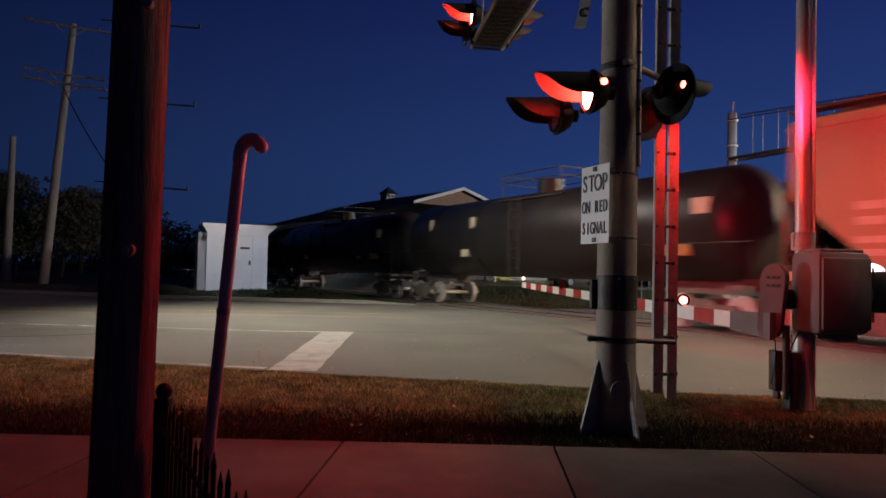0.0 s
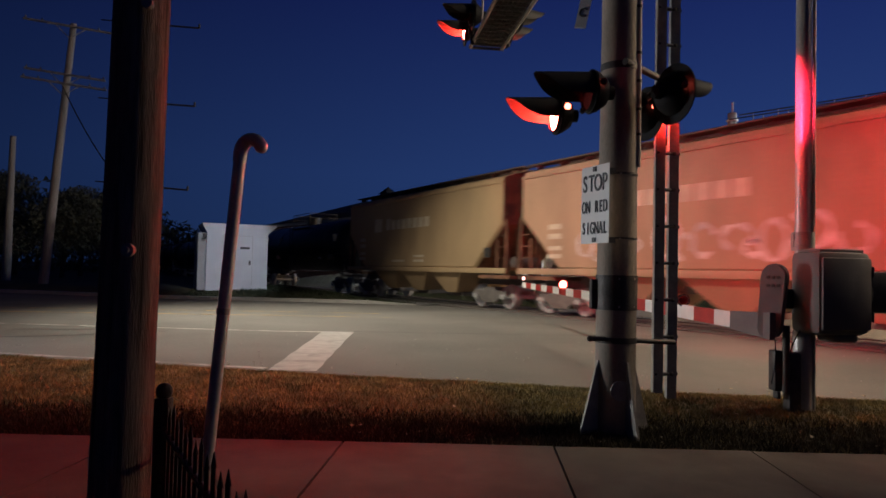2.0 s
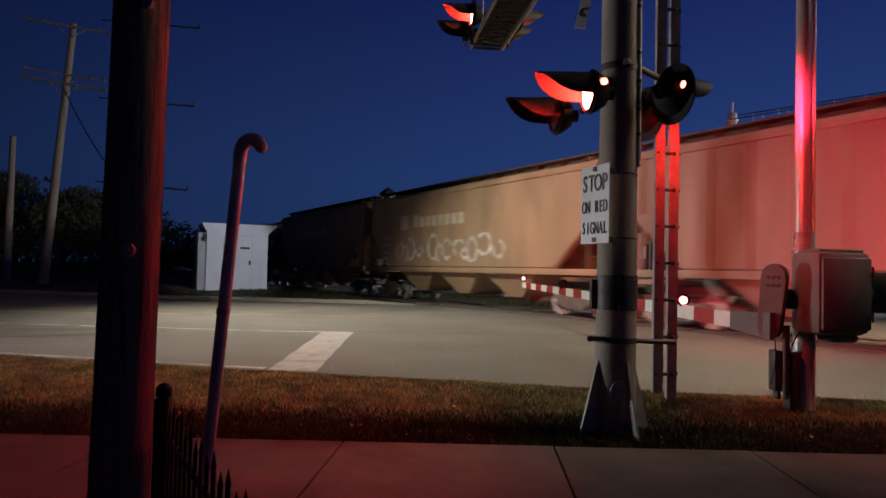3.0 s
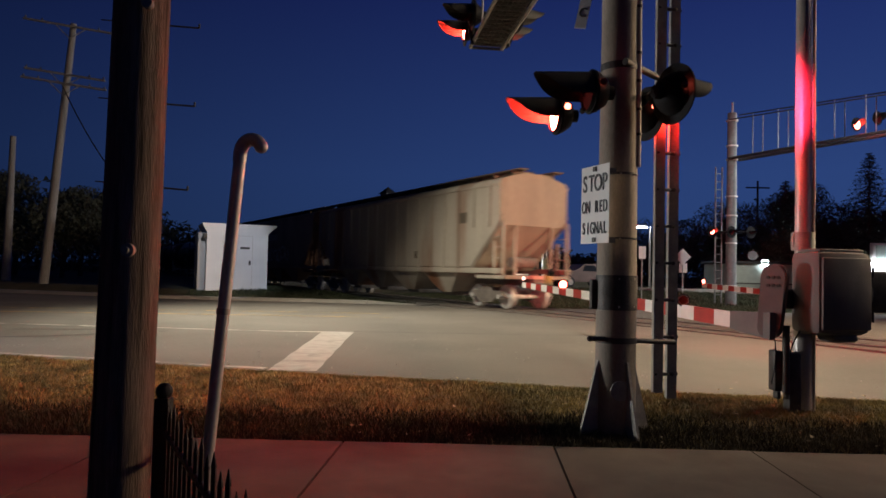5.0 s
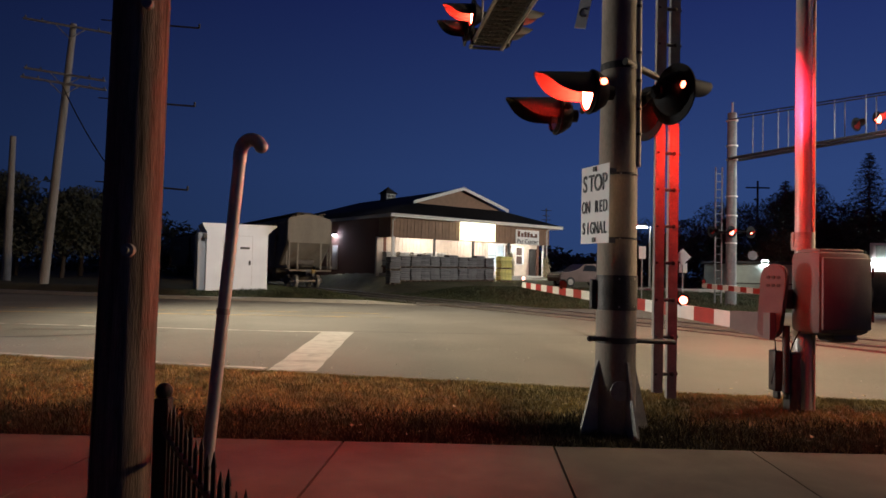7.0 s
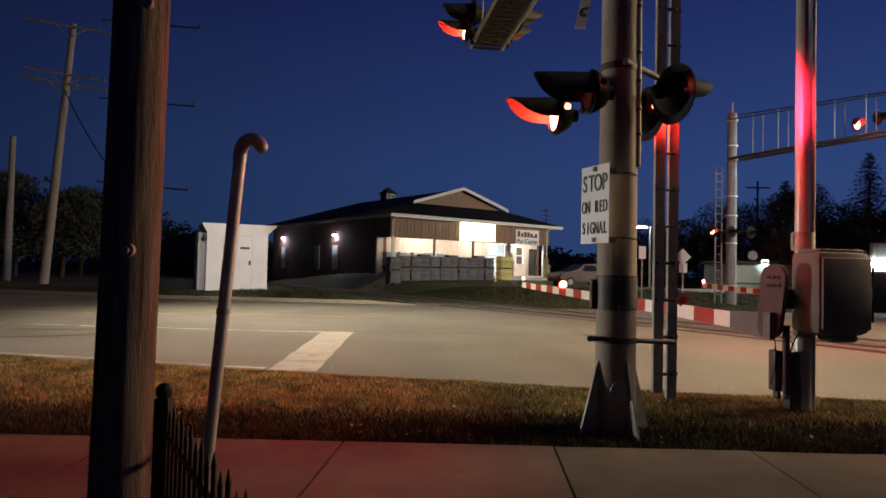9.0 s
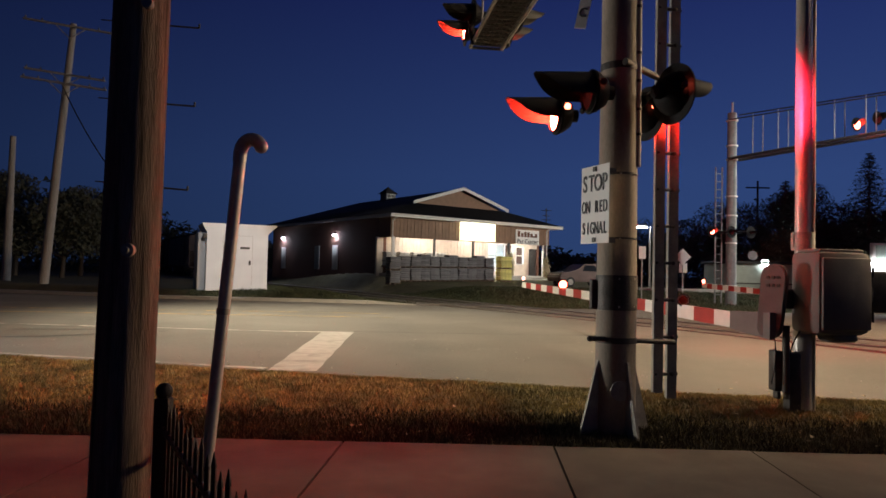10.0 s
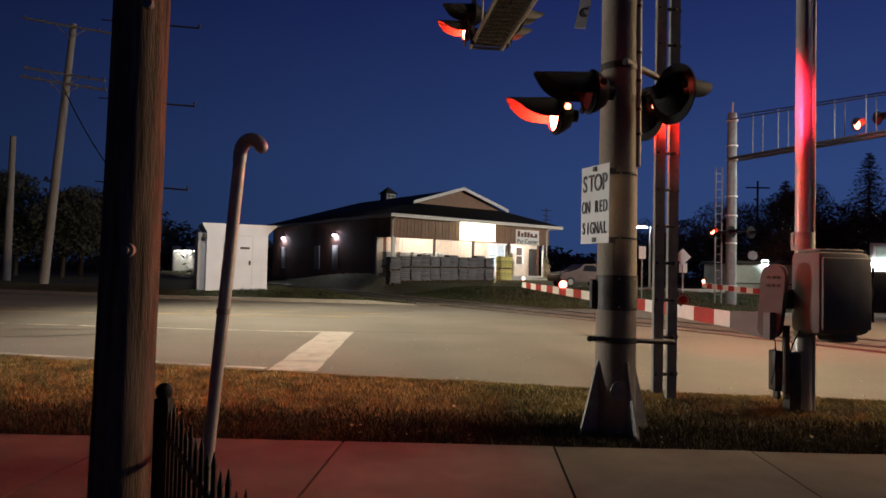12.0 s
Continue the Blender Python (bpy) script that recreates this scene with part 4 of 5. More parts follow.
    # sprayed loops
    for i, (x, z, r) in enumerate(tag):
        bm = B()
        n = 22
        prev = None
        for k in range(n + 1):
            a = math.tau * k / n * (0.8 if i % 3 else 1.0) + i
            q = Vector((x + r * 0.8 * math.cos(a), W + 0.004, z + r * (0.8 + 0.3 * math.sin(i * 2.3)) * math.sin(a)))
            if prev is not None:
                d = (q - prev).normalized()
                nn = Vector((-d.z, 0, d.x)) * (0.06 + 0.03 * math.sin(i + k))
                v = [bm.verts.new(c) for c in (prev - nn, q - nn, q + nn, prev + nn)]
                w2 = [bm.verts.new(c + Vector((0, 0.004, 0))) for c in (prev - nn, q - nn, q + nn, prev + nn)]
                bm.faces.new(w2)
            prev = q
        part("sprayed_letter", bm, M_SPRAY, ob)
    return ob


def tank(front, L, label):
    ob = thing("tank_car", label, "tank car", pose(*on_track(front), 0, 0, TRACK_TURN), "cars of the train")
    TRAIN.append((ob, front))
    R, zc = 1.5, 2.72
    bm = B()
    seg = 40
    prof = [(-0.75 + 0.0, 0.02), (-0.78, 0.5), (-0.9, 1.0), (-1.15, 1.32), (-1.5, R), (-L / 2, R), (-L + 1.5, R), (-L + 1.15, 1.32), (-L + 0.9, 1.0), (-L + 0.78, 0.5), (-L + 0.75, 0.02)]
    g = [[bm.verts.new((x, r * math.cos(math.tau * j / seg), zc + r * math.sin(math.tau * j / seg))) for j in range(seg)] for x, r in prof]
    for a, b in zip(g, g[1:]):
        for j in range(seg):
            bm.faces.new((a[j], b[j], b[(j + 1) % seg], a[(j + 1) % seg]))
    part("tank", bm, M_TANK, ob)
    for x in (-3.4, -6.5, -L + 6.5, -L + 3.4):
        bm = B()
        rod(bm, (x - 0.06, 0, zc), (x + 0.06, 0, zc), R + 0.012, seg=40)
        part("weld_band", bm, M_TANK, ob)
    bm = B()
    rod(bm, (-L / 2, 0, zc + R - 0.1), (-L / 2, 0, zc + R + 0.42), 0.45, seg=24)
    part("dome", bm, M_TANK, ob)
    bm = B()
    for x in (-L / 2 - 1.6, -L / 2 + 1.6):
        for y in (-0.9, 0.9):
            rod(bm, (x, y, zc + R - 0.35), (x, y, zc + R + 0.62), 0.02, seg=6)
    for z in (0.35, 0.62):
        for y in (-0.9, 0.9):
            rod(bm, (-L / 2 - 1.6, y, zc + R + z), (-L / 2 + 1.6, y, zc + R + z), 0.02, seg=6)
        for x in (-L / 2 - 1.6, -L / 2 + 1.6):
            rod(bm, (x, -0.9, zc + R + z), (x, 0.9, zc + R + z), 0.02, seg=6)
    part("handrail", bm, M_DARKSTEEL, ob)
    bm = B()
    box(bm, -L / 2 - 1.7, -L / 2 + 1.7, -1.0, 1.0, zc + R - 0.3, zc + R - 0.25)
    part("platform", bm, M_DARKSTEEL, ob)
    bm = B()
    for x in (-L / 2 - 0.25, -L / 2 + 0.25):
        rod(bm, (x, 1.55, 1.1), (x, 1.55, zc + R - 0.3), 0.025, seg=6)
    for k in range(9):
        rod(bm, (-L / 2 - 0.25, 1.55, 1.2 + 0.33 * k), (-L / 2 + 0.25, 1.55, 1.2 + 0.33 * k), 0.016, seg=6)
    part("ladder", bm, M_DARKSTEEL, ob)
    for x, z, w, h, m in ((-3.2, 2.9, 0.25, 0.55, M_DECAL), (-6.3, 2.9, 0.3, 0.5, M_DECAL), (-5.6, 1.95, 0.5, 0.35, M_DECAL), (-L + 3.0, 1.9, 0.9, 0.4, M_YELLOW), (-L + 4.6, 1.95, 0.4, 0.1, M_DECAL), (-L + 2.0, 2.9, 0.5, 0.4, M_DECAL)):
        bm = B()
        y = math.sqrt(max(0.0, R * R - (z + h / 2 - zc) ** 2))
        box(bm, x - w, x, y - 0.06, y + 0.035, z, z + h, 0.005)
        part("placard", bm, m, ob)
    for x0, d in ((0, -1), (-L, 1)):
        bm = B()
        box(bm, min(x0 + d * 0.3, x0 + d * 3.6), max(x0 + d * 0.3, x0 + d * 3.6), -0.35, 0.35, 0.95, 1.35)
        box(bm, min(x0 + d * 0.35, x0 + d * 1.0), max(x0 + d * 0.35, x0 + d * 1.0), -1.45, 1.45, 1.1, 1.2)
        part("stub_sill", bm, M_TRUCK, ob)
        for y in (-1.4, 1.4):
            bm = B()
            rod(bm, (x0 + d * 0.4, y, 1.15), (x0 + d * 0.4, y, 2.2), 0.02, seg=6)
            rod(bm, (x0 + d * 0.4, y, 2.2), (x0 + d * 3.6, y, 2.2), 0.02, seg=6)
            part("grab_rail", bm, M_DARKSTEEL, ob)
        bm = B()
        box(bm, min(x0 + d * 0.45, x0 - d * 0.28), max(x0 + d * 0.45, x0 - d * 0.28), -0.1, 0.1, 0.84, 1.04, 0.03)
        part("coupler", bm, M_TRUCK, ob)
        bogie(ob, x0 + d * 2.0)
    return ob


S1 = -13.15
L1, L2, L3 = 14.7, 16.6, 19.2
text_bars = [(-3.6, 3.15, 0.75, 0.62, M_DECAL)] + [(-4.85 - 0.52 * k, 3.22, 0.4, 0.42 + 0.1 * (k == 0), M_DECAL) for k in range(8)]
small_bars = [(-1.9, 2.75, 0.6, 0.16, M_DECAL), (-1.9, 2.45, 0.6, 0.16, M_DECAL), (-1.9, 2.1, 0.6, 0.13, M_DECAL), (-1.9, 1.85, 0.6, 0.13, M_DECAL), (-5.5, 1.75, 1.2, 0.1, M_DECAL), (-7.6, 1.75, 0.9, 0.1, M_DECAL), (-7.6, 1.95, 0.9, 0.1, M_DECAL), (-13.0, 1.9, 0.4, 0.35, M_DARKSTEEL)]
CAR1 = hopper(S1, L1, M_TAN, "tan covered hopper car with faded lettering", 0, 3, 5.04, text_bars + small_bars, ends=M_RUSTSHADE)
tags = [(-3.6, 2.25, 0.42), (-4.6, 2.3, 0.45), (-5.4, 2.2, 0.36), (-6.6, 2.35, 0.5), (-7.7, 2.25, 0.42), (-8.6, 2.3, 0.5), (-9.5, 2.2, 0.4), (-10.3, 2.4, 0.55), (-11.2, 2.2, 0.42), (-4.1, 2.1, 0.3), (-9.0, 2.05, 0.3), (-7.1, 2.1, 0.35)]
CAR2 = hopper(S1 - L1, L2, M_TAN2, "dirty tan covered hopper car with sprayed graffiti", 0, 3, 5.02, text_bars + small_bars[:4], tags, M_RUSTSHADE)
CAR3 = hopper(S1 - L1 - L2, L3, M_GREYCAR, "grey covered hopper car with rust stains, last of the train", 17, 4, 5.0, [(-15.8, 3.2, 0.7, 0.4, M_ROOFCAR), (-12.4, 1.9, 0.4, 0.3, M_ROOFCAR)])
# end-of-train lamp on the last coupler
bm = B()
box(bm, -L3 - 0.38, -L3 - 0.2, -0.12, 0.12, 0.98, 1.3, 0.03)
part("end_marker", bm, M_YELLOW, CAR3)
eot = flasher(CAR3, (-L3 - 0.4, 0, 1.42), 90, 2, mat("lit_end_marker", (0.3, 0.02, 0.01), 0.3, 0, 0, 8, 0, emit=(1.0, 0.05, 0.03), power=70), 0.12, 0.1, 0)
for k in range(5):
    tank(S1 + 18.3 * (k + 1), 18.3, "black tank car with pale placards")




# ---- the shop beyond the track ----
SHOP_Z = 1.2
SHOP = pose(-3.52, 44.8, SHOP_Z, 0, 0, 36.87)
shop = thing("pet_shop", "brown brick pet shop with a lit porch and dark gable roof", "shop", SHOP)
EV, WD = 4.0, 16.45
bm = B()
box(bm, 0.7, 0.95, 2.0, 21.2, -0.7, EV - 0.1)
part("side_wall", bm, M_BRICK, shop, "dark brown brick side wall")
bm = B()
box(bm, 15.6, 15.85, 2.0, 21.2, -0.7, EV - 0.1)
part("side_wall", bm, M_BRICK, shop, "dark brown brick side wall")
bm = B()
box(bm, 0.95, 15.6, 20.95, 21.2, -0.7, EV - 0.1)
part("back_wall", bm, M_BRICK, shop)
# front wall behind the porch with a window and two door openings
for xa, xb, za, zb in ((0.2, 0.7, -0.3, EV - 1.5), (0.95, 10.3, -0.3, EV - 0.2), (10.3, 12.9, -0.3, 0.35), (10.3, 12.9, 2.45, EV - 0.2), (12.9, 13.25, -0.3, EV - 0.2), (13.25, 14.1, 2.3, EV - 0.2), (13.25, 14.1, -0.3, 0.9), (14.1, 14.7, -0.3, EV - 0.2), (14.7, 15.6, 2.2, EV - 0.2)):
    bm = B()
    box(bm, xa, xb, 2.0, 2.2, za, zb)
    part("front_wall", bm, M_SOFFIT, shop, "pale boarded front wall")
for k in range(30):
    bm = B()
    x = 1.05 + 0.31 * k
    box(bm, x, x + 0.035, 1.985, 2.0, -0.3, EV - 0.25)
    part("batten", bm, M_SOFFIT, shop)
for xa, xb, za, zb, bars in ((10.3, 12.9, 0.35, 2.45, 3), (13.25, 14.1, 0.9, 2.3, 1)):
    win = new("window")
    win.parent = shop
    bm = B()
    for x in spread(xa, xb, bars):
        box(bm, x - 0.035, x + 0.035, 1.97, 2.08, za, zb)
    for z in (za, (za + zb) / 2, zb):
        box(bm, xa, xb, 1.975, 2.075, z - 0.03, z + 0.03)
    o = new("frame", mesh_of("frame", bm, M_TRIM))
    o.parent = win
bm = B()
box(bm, 14.72, 15.58, 2.05, 2.1, 0, 2.18, 0.01)
part("door", bm, M_DARKSTEEL, shop, "dark glazed door")
# room behind the windows
bm = B()
box(bm, 9.6, 15.5, 6.0, 6.1, 0, 3.4)
box(bm, 9.5, 9.6, 2.2, 6.1, 0, 3.4)
part("inner_wall", bm, M_WHITE, shop)
bm = B()
box(bm, 9.5, 15.6, 2.2, 6.1, -0.02, 0.05)
part("inner_floor", bm, M_FLOOR, shop)
bm = B()
box(bm, 9.5, 15.6, 2.2, 6.1, 3.0, 3.05)
part("inner_ceiling", bm, M_WHITE, shop)
for x in (10.6, 12.2, 13.8):
    bm = B()
    box(bm, x - 0.1, x + 0.1, 2.6, 5.4, 2.93, 2.99)
    part("ceiling_lamp", bm, mat("lit_shop_tube", (0.9, 0.9, 0.9), 0.4, 0, 0, 8, 0, emit=(0.62, 0.88, 1.0), power=22), shop)
for z in (0.6, 1.1, 1.6):
    bm = B()
    box(bm, 10.2, 13.4, 4.6, 5.0, z, z + 0.04)
    part("shelf", bm, M_GALV, shop)
# porch: floor, posts, fascia siding in single boards, beam, soffit
bm = B()
box(bm, 0.4, 16.0, 0.35, 2.0, -0.7, 0.0, 0.03)
box(bm, 9.6, 16.6, -0.6, 0.35, -0.7, -0.2, 0.03)
part("porch_floor", bm, M_FLOOR, shop)
for x in (0.56, 4.0, 7.55, 11.06, 14.8):
    bm = B()
    box(bm, x - 0.07, x + 0.07, 0.43, 0.57, 0, EV - 1.5, 0.008)
    part("porch_post", bm, M_TRIM if x in (0.56, 14.8) else M_DARKSTEEL, shop)
k, x = 0, 0.45
while x < 15.3:
    bm = B()
    w = 0.3
    box(bm, x, x + w - 0.025, 0.44 + 0.012 * (k % 2), 0.5, EV - 1.55, EV - 0.22)
    part("siding_board", bm, M_SIDING, shop)
    x += w
    k += 1
bm = B()
box(bm, 0.44, 15.3, 0.5, 0.56, EV - 1.56, EV - 0.2)
part("siding_backing", bm, M_SIDING, shop)
bm = B()
box(bm, 0.3, 0.42, 0.44, 2.0, EV - 1.55, EV - 0.22)
part("porch_end_board", bm, M_SIDING, shop)
bm = B()
box(bm, 0.1, 16.3, 0.1, 2.1, EV - 0.2, EV - 0.15)
part("soffit", bm, M_SOFFIT, shop)
for a, b in (((0, 0), (WD, 0)), ((0, 0), (0, 22)), ((WD, 0), (WD, 22)), ((0, 22), (WD, 22))):
    bm = B()
    box(bm, min(a[0], b[0]) - 0.05, max(a[0], b[0]) + 0.05, min(a[1], b[1]) - 0.05, max(a[1], b[1]) + 0.05, EV - 0.2, EV + 0.02)
    part("fascia", bm, M_TRIM, shop)
    bm = B()
    rod(bm, (a[0], a[1] - 0.08, EV - 0.03), (b[0], b[1] - 0.08, EV - 0.03), 0.06, seg=8)
    part("gutter", bm, M_TRIM, shop)
for x in (0.42, 15.1):
    bm = B()
    rod(bm, (x, 0.4, EV - 0.4), (x, 0.4, 0), 0.05, seg=8)
    rod(bm, (x + 0.25, 0.0, EV - 0.12), (x, 0.4, EV - 0.4), 0.05, seg=8)
    part("downpipe", bm, M_TRIM, shop)
# roof: hip skirt in front, ridge along the depth, hip behind
RX, RZ, SL = 8.2, 6.6, (6.6 - 4.0) / 8.2
gxa, gxb, gz = 3.8, 12.6, 4.0 + 3.8 * SL
bm = B()
top = {k: bm.verts.new(c) for k, c in dict(fl=(-0.1, -0.1, EV), fr=(WD + 0.1, -0.1, EV), gl=(gxa, 3.0, gz), gr=(gxb, 3.0, gz), r0=(RX, 2.6, RZ), r1=(RX, 18.5, RZ), bl=(-0.1, 22.1, EV), br=(WD + 0.1, 22.1, EV), g0=(RX, 3.0, gz)).items()}
for f in (("fl", "fr", "gr", "g0", "gl"), ("fl", "gl", "r0", "r1", "bl"), ("fr", "br", "r1", "r0", "gr"), ("bl", "r1", "br")):
    bm.faces.new([top[i] for i in f])
bmesh.ops.solidify(bm, geom=bm.faces[:], thickness=0.06)
part("roof", bm, M_SHINGLE, shop, "dark shingle roof")
bm = B()
prism(bm, [(gxa + 0.4, gz), (RX, RZ - 0.15), (gxb - 0.4, gz)], "y", 3.0, 3.1)
part("gable_wall", bm, M_SIDING, shop)
for xa, xb in ((gxa - 0.25, RX), (gxb + 0.25, RX)):
    bm = B()
    prism(bm, [(xa, gz - 0.12), (xa, gz + 0.12), (RX, RZ + 0.12), (RX, RZ - 0.12)], "y", 2.5, 2.62)
    part("barge_board", bm, M_TRIM, shop)
cup = new("cupola")
cup.parent = shop
cup.matrix_basis = pose(RX, 13.5, RZ - 0.3)
bm = B()
box(bm, -0.5, 0.5, -0.5, 0.5, -0.5, 0.75, 0.02)
o = new("cupola_box", mesh_of("cupola_box", bm, M_GREYWOOD))
o.parent = cup
bm = B()
bmesh.ops.create_cone(bm, cap_ends=True, segments=4, radius1=0.95, radius2=0.02, depth=0.65, matrix=Matrix.Translation((0, 0, 1.05)) @ Matrix.Rotation(radians(45), 4, "Z"))
o = new("cupola_roof", mesh_of("cupola_roof", bm, M_SHINGLE))
o.parent = cup
bm = B()
for x in (-0.42, 0, 0.42):
    box(bm, x - 0.03, x + 0.03, -0.54, -0.5, 0.05, 0.68)
for z in (0.05, 0.36, 0.68):
    box(bm, -0.42, 0.42, -0.54, -0.5, z - 0.03, z + 0.03)
o = new("cupola_window", mesh_of("cupola_window", bm, M_TRIM))
o.parent = cup
# side doors and wall lamps
for y in (9.0, 12.1, 18.7):
    bm = B()
    box(bm, 0.64, 0.72, y - 0.42, y + 0.42, 0.15, 2.05, 0.01)
    part("side_door", bm, M_WHITE if y != 12.1 else M_GREYWOOD, shop, "pale flush side door")
    if y != 12.1:
        bm = B()
        box(bm, 0.42, 0.7, y - 0.13, y + 0.13, 2.86, 3.05, 0.02)
        pack = part("wall_lamp", bm, M_DARKSTEEL, shop, "dark downward wall lamp, lit below")
        bm = B()
        box(bm, 0.46, 0.66, y - 0.1, y + 0.1, 2.78, 2.86)
        part("lamp_lens", bm, M_WALLPACK, pack)
# lit sign box, painted board
bm = B()
box(bm, 6.2, 9.35, 0.1, 0.42, EV - 1.5, EV - 0.16, 0.02)
part("lit_sign", bm, M_SIGNGLOW, shop, "glowing pale yellow blank sign box")
bm = B()
box(bm, 11.7, 14.2, 0.36, 0.43, EV - 1.55, EV - 0.42, 0.01)
board = part("sign_board", bm, M_SIGN, shop, "cream sign board with brown lettering")
o = writing("lettering", "Pet Center", 0.5, (12.95, 0.352, EV - 1.33), M_TEXT, board)
for k, (x, h) in enumerate(((12.0, 0.46), (12.36, 0.3), (12.7, 0.4), (13.02, 0.4), (13.36, 0.3), (13.62, 0.12), (13.85, 0.3))):
    bm = B()
    box(bm, x - 0.13, x + 0.13, 0.345, 0.362, EV - 0.98, EV - 0.98 + h, 0.004)
    o = new("name_shape", mesh_of("name_shape", bm, M_BRICK))
    o.parent = board
# porch lamps
for x in (2.2, 5.4, 8.6, 11.8, 14.2):
    bm = B()
    box(bm, x - 0.6, x + 0.6, 1.15, 1.35, EV - 0.28, EV - 0.21, 0.01)
    part("porch_lamp", bm, M_TUBE, shop, "lit porch tube lamp")
for x in (3.5, 8.5, 13.0):
    p = SHOP @ Vector((x, 1.2, EV - 0.35))
    lamp("porch_light", p, p - Vector((0, 0, 1)), 150, (1.0, 0.95, 0.84), 2.4, "AREA")
p = SHOP @ Vector((12.2, 4.0, 2.9))
lamp("shop_light", p, p - Vector((0, 0, 1)), 150, (0.65, 0.88, 1.0), 2.0, "AREA")

# bagged goods stacked on pallets before the porch
BAGS = {}


def bag_mesh(key, m):
    if key not in BAGS:
        bm = B()
        hw = 0.56 if key == "yellow" else 0.41
        box(bm, -hw, hw, -0.28, 0.28, 0.0, 0.145, 0.05)
        BAGS[key] = mesh_of("bag", bm, m)
    return BAGS[key]


def bag_stack(x, y, rows, key, m, label, pallet_rows, z0):
    base = SHOP @ Vector((x, y, 0))
    zg = height(base.x, base.y) + z0
    ob = thing("bag_stack", label, "bag stack", pose(base.x, base.y, zg, 0, 0, 36.87), "bag stacks before the shop")
    z = 0.0
    for r in range(rows):
        if r in pallet_rows:
            bm = B()
            for k in range(5):
                box(bm, -0.42, 0.42, -0.28 + 0.13 * k, -0.19 + 0.13 * k, z + 0.09, z + 0.11)
            for k in (-0.38, 0, 0.38):
                box(bm, k - 0.04, k + 0.04, -0.28, 0.32, z, z + 0.09)
            part("pallet", bm, M_POLEWOOD, ob)
            z += 0.112
        o = new("bag", bag_mesh(key, m))
        o.parent = ob
        o.matrix_basis = pose(0.025 * math.sin(r * 5.1 + x), 0.03 * math.sin(r * 3.3 + x * 2), z, 0, 1.5 * math.sin(r * 2.2 + x), 3 * math.sin(r * 7 + x))
        z += 0.132
    return ob


for k in range(11):
    bag_stack(-0.35 + 0.80 * k, -1.0 + 0.05 * math.sin(k * 2.3), 11 if k % 3 else 12, "dark", M_BAGDARK, "grey plastic bags stacked on wooden pallets", (0, 6), 0)
for k in range(1):
    bag_stack(9.05, -1.25, 12, "yellow", M_BAGYEL, "yellow plastic bags stacked on wooden pallets", (0, 6), 0)
for k in range(5):
    bag_stack(0.9 + 1.1 * k, 1.5, 7, "pale", M_BAG, "pale plastic bags stacked inside the porch", (0,), 0.62)
# bundles of corn stalks tied to the porch posts
for x in (11.06, 14.95):
    base = SHOP @ Vector((x, 0.25, -0.2 if x > 12 else 0.0))
    bm = B()
    rnd = random.Random(int(x * 10))
    for k in range(46):
        a, r = rnd.uniform(0, math.tau), rnd.uniform(0.02, 0.3)
        p = Vector((r * math.cos(a), r * math.sin(a), 0))
        q = Vector((p.x * rnd.uniform(-0.4, 1.2), p.y * rnd.uniform(-0.4, 1.2), rnd.uniform(1.1, 1.9)))
        rod(bm, p, q, 0.02, 0.008, 5)
        for j in range(5):
            s0 = p.lerp(q, rnd.uniform(0.3, 0.95))
            e0 = s0 + Vector((rnd.uniform(-0.3, 0.3), rnd.uniform(-0.3, 0.3), rnd.uniform(-0.35, 0.15)))
            w = Vector((0.09, 0.05, 0))
            bm.faces.new([bm.verts.new(c) for c in (s0 - w, s0 + w, e0)])
    solid("corn_stalk_bundle", bm, M_STALK, "dry corn stalks bundled against a porch post", "corn stalks", "", pose(*base, 0, 0, 0))


# ---- parked car beside the shop ----
def parked_car(x, y, turn):
    z = height(x, y)
    ob = thing("parked_car", "dull brown parked estate car beside the shop", "car", pose(x, y, z, 0, 0, turn))
    bm = B()
    prism(bm, [(-2.2, 0.35), (2.2, 0.35), (2.28, 0.7), (2.1, 0.95), (1.0, 1.05), (0.35, 1.55), (-1.9, 1.6), (-2.25, 1.0)], "y", -0.88, 0.88)
    bmesh.ops.bevel(bm, geom=bm.edges[:], offset=0.07, segments=2, affect="EDGES")
    part("body", bm, M_CARPAINT, ob)
    for y2 in (-0.885, 0.885):
        for xa, xb in ((-1.75, -0.6), (-0.5, 0.3)):
            bm = B()
            prism(bm, [(xa, 1.08), (xb + 0.2, 1.08), (xb, 1.48), (xa, 1.48)], "y", y2 - 0.006, y2 + 0.006)
            part("side_window", bm, M_GLASS, ob)
    bm = B()
    box(bm, -2.24, -2.18, -0.7, 0.7, 1.05, 1.5, 0.01)
    part("rear_window", bm, M_GLASS, ob)
    for wx in (-1.35, 1.4):
        for wy in (-0.8, 0.8):
            wheel = new("wheel")
            wheel.parent = ob
            wheel.matrix_basis = pose(wx, wy, 0.33)
            o = new("tyre", mesh_of("tyre", rod(B(), (0, -0.1, 0), (0, 0.1, 0), 0.33, seg=24), M_TYRE))
            o.parent = wheel
            o = new("rim", mesh_of("rim", rod(B(), (0, -0.11, 0), (0, 0.11, 0), 0.2, seg=16), M_GALV))
            o.parent = wheel
    for y2 in (-0.7, 0.7):
        bm = B()
        box(bm, -2.3, -2.2, y2 - 0.12, y2 + 0.12, 0.75, 0.95, 0.02)
        part("tail_light", bm, M_REDGLASS, ob)
    return ob


parked_car(9.6, 46.5, 200)
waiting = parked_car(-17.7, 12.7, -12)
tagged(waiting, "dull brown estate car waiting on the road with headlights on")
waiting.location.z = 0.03

